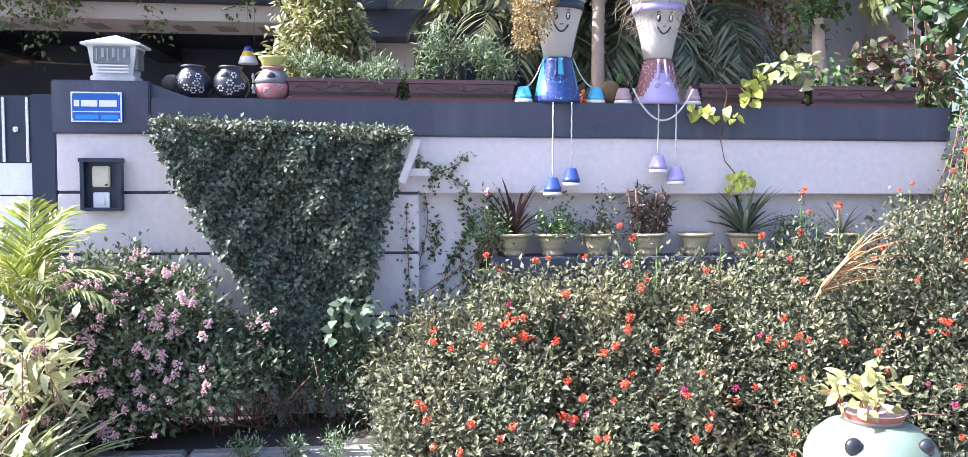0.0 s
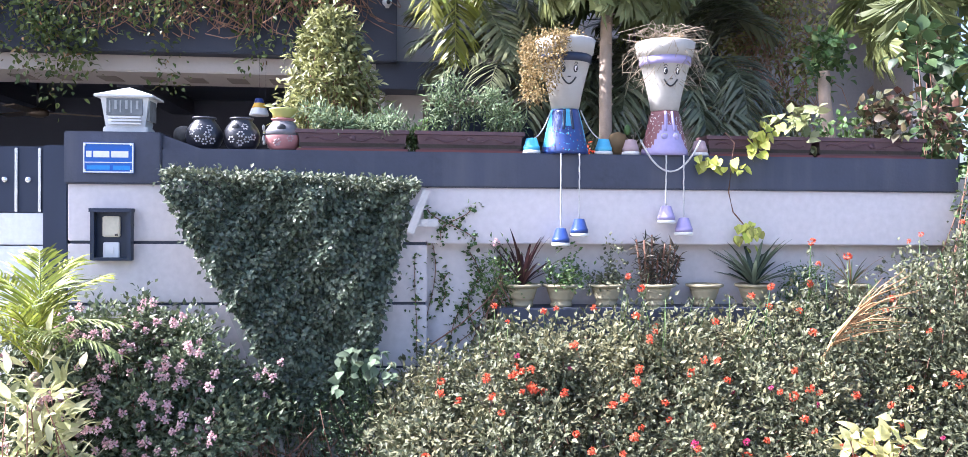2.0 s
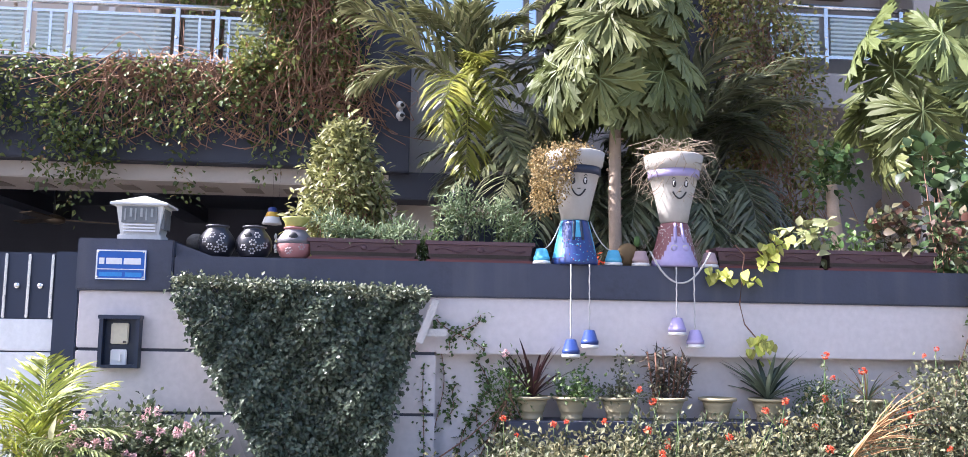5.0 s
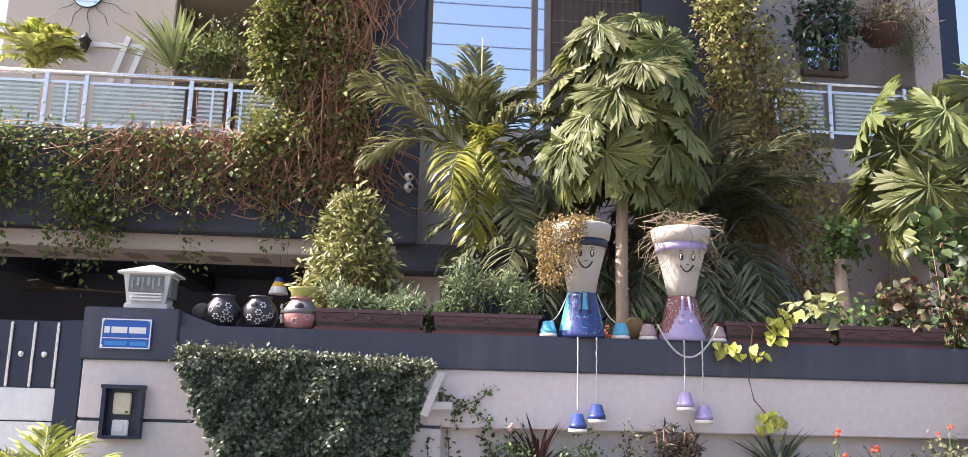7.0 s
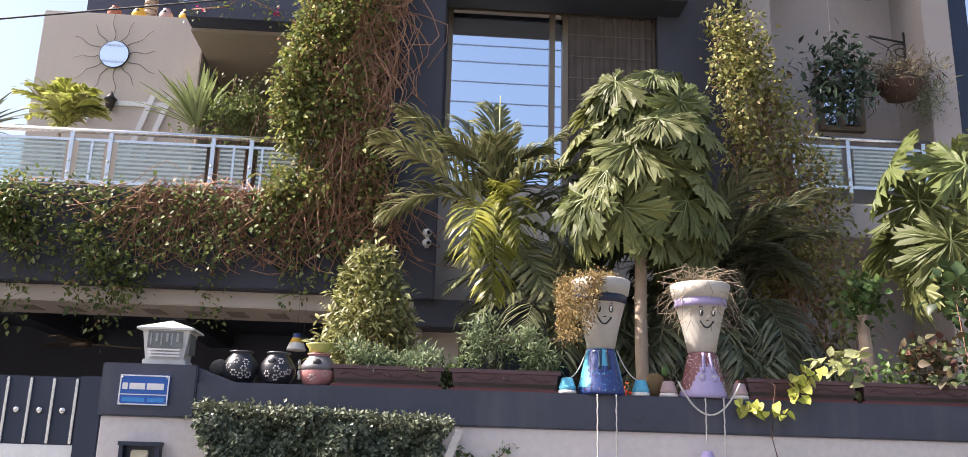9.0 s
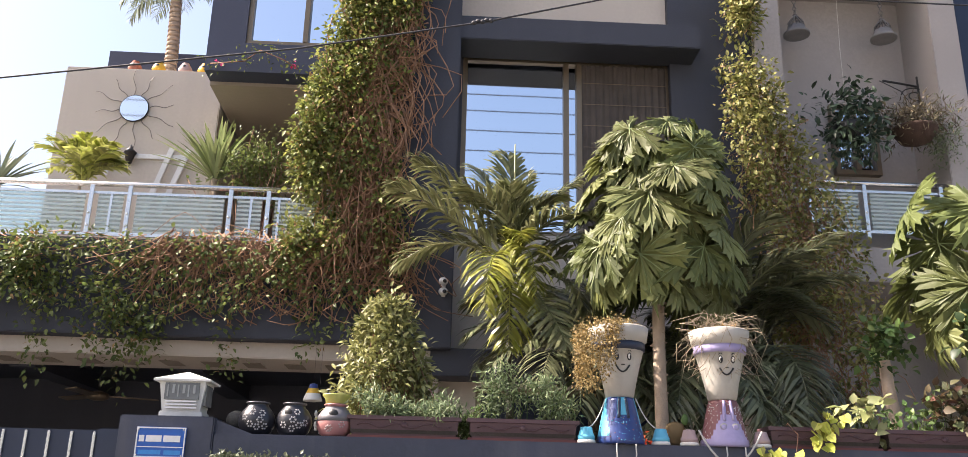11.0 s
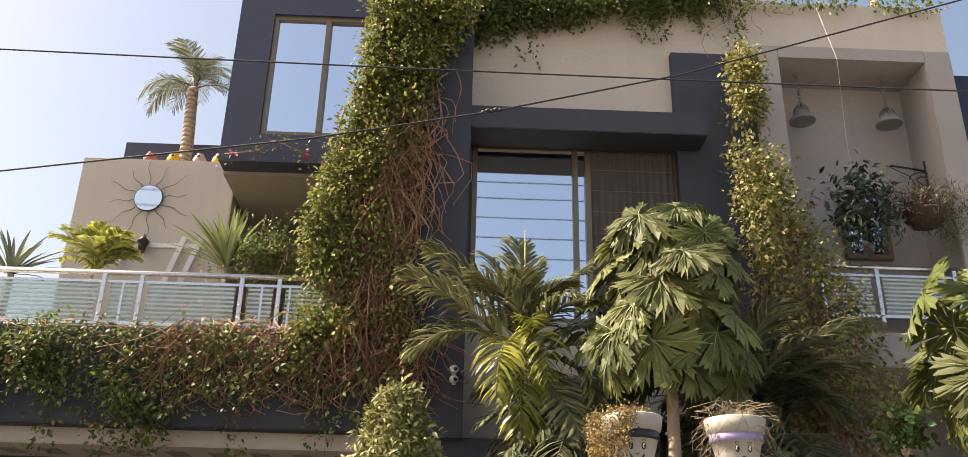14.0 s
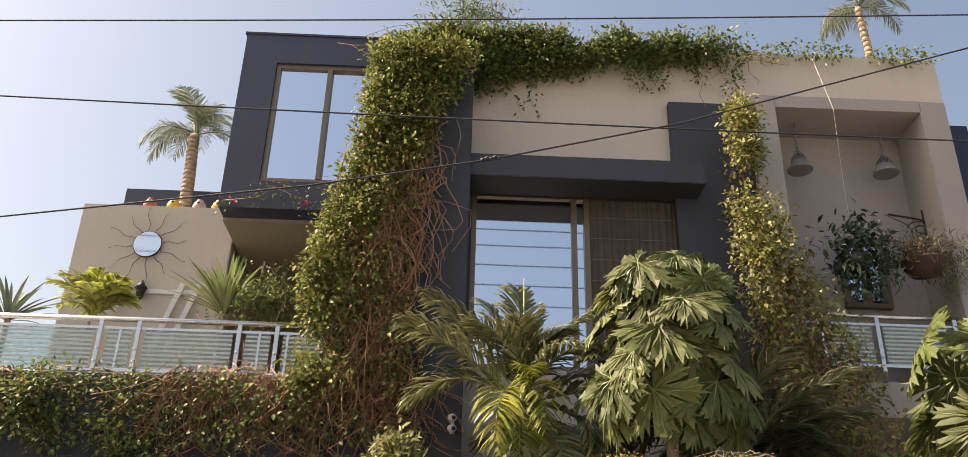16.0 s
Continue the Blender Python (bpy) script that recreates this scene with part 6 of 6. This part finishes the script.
# ---- vines on the house ----
def vine(name, label, c, per, rad, lf, mat, ratio=0.55, hang=-0.3, dry=None, dry_n=0, twigs=None):
    v = thing(name, label, "vine")
    c = np.asarray(c, float)
    bulge = np.array([noise.noise(Vector((q[0] * 2.6, 1.7, q[2] * 2.2))) for q in c])
    c = c[bulge > -0.42] + np.stack([0 * bulge, -0.16 * bulge, 0 * bulge], 1)[bulge > -0.42]
    p, d = clumps(c, per, rad, [0, -0.4, 0], hang)
    leaves("leaves", v, mat, p, d, rng.uniform(lf * 0.6, lf * 1.2, len(p)), ratio)
    if dry is not None:
        q = c[rng.choice(len(c), dry_n)] + rng.normal(size=(dry_n, 3)) * rad
        leaves("dry_leaves", v, dry, q, rng.normal(size=q.shape) + [0, -0.3, -0.5], rng.uniform(lf * 0.5, lf, dry_n), 0.45)
    if twigs:
        bm = bmesh.new()
        for a, b, r in twigs:
            a, b = np.asarray(a, float), np.asarray(b, float)
            k, L = rng.normal(size=(2, 3)) * [1, 0.3, 1], np.linalg.norm(b - a)
            tube(bm, [a + (b - a) * s + k[0] * L * 0.16 * math.sin(s * math.pi) + k[1] * L * 0.07 * math.sin(s * 2 * math.pi) for s in np.linspace(0, 1, 7)], r, 4, r * 0.6)
        tagged(part("stem_tangle", bm, VINESTEM, v), kind="stuff")
    return v


# hanging over the terrace parapet
c, tw = [], []
for k in range(680):
    x = rng.uniform(-5.2, -0.45)
    dense = np.interp(x, [-5.2, -2.6, -2.2, -0.45], [1, 1, 0.45, 0.28])
    if rng.random() < dense:
        low = 3.18 + 0.18 * math.sin(x * 3.1) + 0.12 * math.sin(x * 7.7)
        c.append((x, 7.93 - abs(rng.normal()) * 0.07, 3.88 - (rng.random() ** 1.1) * (3.88 - low)))
for x, zl in ((-3.55, 2.75), (-2.85, 2.62), (-2.80, 2.78), (-1.93, 2.70), (-3.1, 2.9), (-2.6, 2.9), (-1.2, 3.0), (-4.3, 2.8)):
    for s in np.linspace(0, 1, 7):
        c.append((x + 0.04 * math.sin(s * 5 + x), 7.95, 3.3 + (zl - 3.3) * s))
for k in range(420):
    x = rng.uniform(-2.6, -0.3)
    tw.append(((x, 7.94, 3.92 + rng.normal() * 0.05), (x + rng.normal() * 0.35, 7.86 + rng.normal() * 0.05, rng.uniform(3.15, 3.75)), 0.006))
for k in range(40):
    x = rng.uniform(-5, -0.5)
    tw.append(((x, 7.94, 3.95), (x + rng.normal() * 0.6, 7.9, rng.uniform(3.5, 3.9)), 0.005))
vine("parapet_vine", "green and brown climber hanging over the terrace parapet", c, 13, [0.075, 0.05, 0.065], 0.060, L_VINE, dry=L_DRY, dry_n=700, twigs=tw)

# column beside the tall strip and over the roof edge
c, tw = [], []
for k in range(1900):
    zz = 3.8 + 3.8 * rng.random()
    xl = np.interp(zz, [3.7, 5.16, 6.56, 7.4, 7.7], [-1.46, -1.40, -1.02, -1.02, -0.85])
    xr = np.interp(zz, [3.7, 5.2, 6.6, 7.4, 7.7], [-0.40, -0.58, -0.36, -0.02, 0.15])
    green = zz > 6.2 or rng.random() < 0.55
    if green:
        x = xl + (xr - xl) * (rng.random() if zz > 6 else rng.random() ** 1.5)
        c.append((x, 7.85 + rng.normal() * 0.06, zz))
for k in range(640):
    zz = rng.uniform(4.2, 6.7)
    xc = np.interp(zz, [3.7, 5.2, 6.6], [-0.76, -0.78, -0.60])
    tw.append(((xc + rng.normal() * 0.17, 7.86, zz), (xc + rng.normal() * 0.2, 7.79 + rng.normal() * 0.06, zz - rng.uniform(0.5, 1.1)), 0.0075))
vine("column_vine", "thick climber column with green leaves and brown stems", c, 17, [0.06, 0.06, 0.065], 0.058, leafy("column_leaf", (0.095, 0.135, 0.035), (0.29, 0.295, 0.085), 0.5, 0.36, (0.5, 1.35)), dry=L_DRY, dry_n=3600, twigs=tw)
c = []
for k in range(1350):
    x = rng.triangular(-0.9, -0.5, 3.3)
    th = np.interp(x, [-0.9, 0, 0.6, 1.5, 3.3], [0.6, 0.75, 0.6, 0.38, 0.2])
    zt = np.interp(x, [-0.9, -0.3, 0.5, 3.3], [7.75, 8.15, 8.2, 8.22])
    c.append((x, 8.38 - 0.3 * max(0, 0.1 - x) + rng.normal() * 0.06, zt - th * rng.random() ** 1.4 + 0.03 * rng.normal()))
for x, zl in ((0.62, 7.25), (0.70, 7.35), (1.85, 7.6), (2.1, 7.62), (0.2, 7.2), (2.62, 7.5), (3.02, 6.2), (3.06, 5.6)):
    for s in np.linspace(0, 1, 12):
        c.append((x + 0.05 * math.sin(6 * s + x), 8.36, 8.1 + (zl - 8.1) * s))
for x in np.linspace(3.2, 5.3, 40):
    c.append((x, 8.44, 8.15 + 0.03 * math.sin(x * 9)))
vine("roof_vine", "green climber spilling over the roof edge", c, 17, [0.055, 0.05, 0.05], 0.056, L_VINE, dry=L_DRY, dry_n=260, twigs=[((v_, 8.42, 8.15), (v_ + rng.normal() * 0.5, 8.36, 8.15 - abs(rng.normal()) * 0.3), 0.005) for v_ in rng.uniform(-0.8, 3.4, 70)])

# right hand vine
c, tw = [], []
for k in range(680):
    zz = rng.uniform(2.3, 7.1) if rng.random() < 0.85 else rng.uniform(5, 7.2)
    xl = np.interp(zz, [2.3, 3.3, 4.4, 5.3, 6.5, 7.2], [2.95, 2.9, 2.80, 2.66, 2.84, 2.85])
    xr = np.interp(zz, [2.3, 3.3, 4.1, 5.3, 6.2, 7.2], [3.75, 4.0, 3.85, 3.22, 2.96, 2.90])
    u_ = rng.random()
    c.append((xl + (xr - xl) * u_, 7.95 + rng.normal() * 0.08, zz))
for k in range(230):
    zz = rng.uniform(2.6, 5.4)
    xc = np.interp(zz, [2.3, 3.5, 5.4], [3.45, 3.45, 3.02])
    tw.append(((xc + rng.normal() * 0.2, 7.97, zz), (xc + rng.normal() * 0.28, 7.95 + rng.normal() * 0.06, zz - rng.uniform(0.4, 1.0)), 0.005))
vine("wall_vine", "yellowing climber growing up the house wall", c, 17, [0.075, 0.06, 0.07], 0.060, leafy("yellowing_vine_leaf", (0.18, 0.20, 0.06), (0.38, 0.35, 0.13), 0.5, 0.36, (0.55, 1.3)), dry=leafy("brown_vine_leaf", (0.22, 0.14, 0.07), (0.34, 0.25, 0.12), 0.65, 0.25), dry_n=2300, twigs=tw)

# ---- balcony and terrace plants ----
hg = thing("hanging_plant", "dark green hanging plant on a long cord", "plant", at=(3.98, 8.22, 5.45))
p, d = clumps(rng.normal(size=(95, 3)) * [0.18, 0.12, 0.22] + [0.08, 0, 0.0], 8, 0.05, lift=-0.3)
leaves("leaves", hg, leafy("dark_blue_green_leaf", (0.03, 0.055, 0.035), (0.065, 0.095, 0.058), 0.5, 0.2), p, d, rng.uniform(0.06, 0.11, len(p)), 0.45)
part("cord", tube(bmesh.new(), [(0, 0, 0), (0.0, 0, 0.85), (0.03, 0, 1.8), (-0.07, 0.1, 2.55)], 0.0035, 5), ROPE, hg)
part("basket", lathe(bmesh.new(), [(0.04, -0.16), (0.11, -0.13), (0.15, -0.02), (0.14, 0.0), (0.05, -0.02)], 18), IRON, hg)
hb3 = thing("hanging_basket", "brown coir hanging basket with wispy foliage", "plant basket", at=(4.68, 8.25, 5.42))
part("bowl", lathe(bmesh.new(), [(0.05, -0.15), (0.15, -0.11), (0.22, 0.0), (0.22, 0.03), (0.18, 0.02)], 20), surface("coir", (0.07, 0.04, 0.028), 0.95, 0.6, 12, 80, 0.6), hb3)
p, d = clumps(np.array([[rng.normal() * 0.2, rng.normal() * 0.12, 0.1 + rng.normal() * 0.1] for _ in range(150)]), 10, 0.05)
leaves("foliage", hb3, leafy("wispy_brown_leaf", (0.10, 0.07, 0.05), (0.17, 0.15, 0.09), 0.7, 0.2), p, d, rng.uniform(0.05, 0.10, len(p)), 0.16)
p, d = clumps(np.array([[0.3 + rng.normal() * 0.1, rng.normal() * 0.1, -0.05 + rng.normal() * 0.14] for _ in range(100)]), 9, 0.045)
leaves("trailing_foliage", hb3, L_FERN, p, d, rng.uniform(0.025, 0.05, len(p)), 0.25)
part("hanger", tube(bmesh.new(), [(0.18, 0, 0.02), (0.02, 0.2, 0.55), (-0.04, 0.5, 0.82)], 0.005, 5), IRON, hb3)


def tub(x, y, z, r, h, nm="plant_tub"):
    t = thing(nm, "round terracotta tub on the terrace", "pot", "tubs on the terrace", (x, y, z))
    part("body", lathe(bmesh.new(), [(r * 0.7, 0), (r * 0.95, h * 0.85), (r * 1.05, h * 0.87), (r * 1.05, h), (r * 0.9, h)], 20), TERRACOTTA, t)


for x, y in ((-2.40, 8.75), (-3.65, 8.65), (-1.92, 8.65), (-4.55, 8.7)):
    tub(x, y, 3.5, 0.2, 0.4)
strap_plant("yucca", "spiky green yucca on the terrace", "plant", (-2.40, 8.75, 4.78), 70, 0.72, 0.045, [leafy("yucca_leaf", (0.17, 0.22, 0.09), (0.30, 0.34, 0.16), 0.45, 0.2)], 1.1, 0.85)
part("trunk", tube(bmesh.new(), [(0, 0, -0.9), (0, 0, 0.02)], 0.035, 8), BARK, bpy.data.objects["yucca.001"])
strap_plant("agave", "grey green spiky agave on the terrace", "plant", (-4.52, 8.7, 4.62), 44, 0.62, 0.04, [L_GREYSPIKE], 1.1, 0.85)
part("trunk", tube(bmesh.new(), [(0, 0, -0.74), (0, 0, 0.02)], 0.04, 8), BARK, bpy.data.objects["agave"])
YT = [frond("frond", 0.55, 16, 0.2, 0.036, leafy("lime_leaf", (0.26, 0.30, 0.05), (0.40, 0.40, 0.13), 0.5, 0.35), 0.8, 0.9, 0.3, 21)]
palm("yellow_leaf_shrub", "bright yellow green feathery shrub on the terrace", (-3.65, 8.6, 3.88), 0.75, 0.02, [(k * 40, 20 + 14 * (k % 4), 0.92 + 0.12 * (k % 3), 0) for k in range(20)], YT)
gb = thing("terrace_shrub", "rounded green shrub on the terrace", "shrub")
p, d = clumps(np.array([[-1.92 + rng.normal() * 0.18, 8.6 + rng.normal() * 0.1, 4.84 + rng.normal() * 0.16] for _ in range(170)]), 11, 0.045)
leaves("leaves", gb, L_VINE, p, d, rng.uniform(0.03, 0.055, len(p)), 0.5)
stems("stem", gb, TWIG, (-1.92, 8.65, 3.85), p[::60], 0.008)
bg = thing("bougainvillea", "thin bougainvillea spray with magenta bracts", "climber")
bgp = [(-2.5, 8.45, 5.95), (-2.15, 8.42, 5.98), (-2.0, 8.4, 6.1), (-1.75, 8.4, 6.0), (-1.6, 8.4, 5.9)]
part("stem", tube(bmesh.new(), bgp, 0.006, 5), TWIG, bg)
q = np.repeat(np.array(bgp), 26, 0) + rng.normal(size=(130, 3)) * [0.1, 0.03, 0.07]
leaves("leaves", bg, L_VINE, q, rng.normal(size=q.shape), rng.uniform(0.03, 0.05, 130), 0.5)
q = np.array([[-2.42, 8.4, 5.93]] * 4 + [[-1.62, 8.38, 5.95]] * 5) + rng.normal(size=(9, 3)) * 0.025
leaves("bracts", bg, F_MAGENTA, q, rng.normal(size=q.shape), 0.04, 0.8)

# roof palms
RP = [frond("frond", 0.74, 40, 0.24, 0.012, leafy("roof_palm_leaf", (0.13, 0.16, 0.10), (0.22, 0.24, 0.16), 0.5, 0.25), 0.75, 1.25, 0.15, 31)]
palm("roof_palm", "slender palm on the upper roof", (-3.52, 10.2, 6.335), 1.45, 0.085, [(k * 33, 74 - 17 * (k % 6), 0.85 + 0.1 * (k % 3), 0) for k in range(18)], RP)
palm("roof_palm", "slender palm on the upper roof", (5.12, 9.3, 7.85), 1.75, 0.06, [(k * 33, 45 - 13 * (k % 6), 0.9, 0) for k in range(15)], RP)
tp = thing("roof_shrub", "wispy green shrub on the roof edge", "shrub", at=(-0.03, 8.9, 7.85))
p, d = clumps(np.array([[rng.normal() * 0.24, rng.normal() * 0.1, 0.98 + rng.normal() * 0.2] for _ in range(130)]), 12, 0.05)
leaves("leaves", tp, L_FERN, p, d, rng.uniform(0.05, 0.09, len(p)), 0.22)
stems("stem", tp, TWIG, (0, 0, 0), p[::40], 0.006)
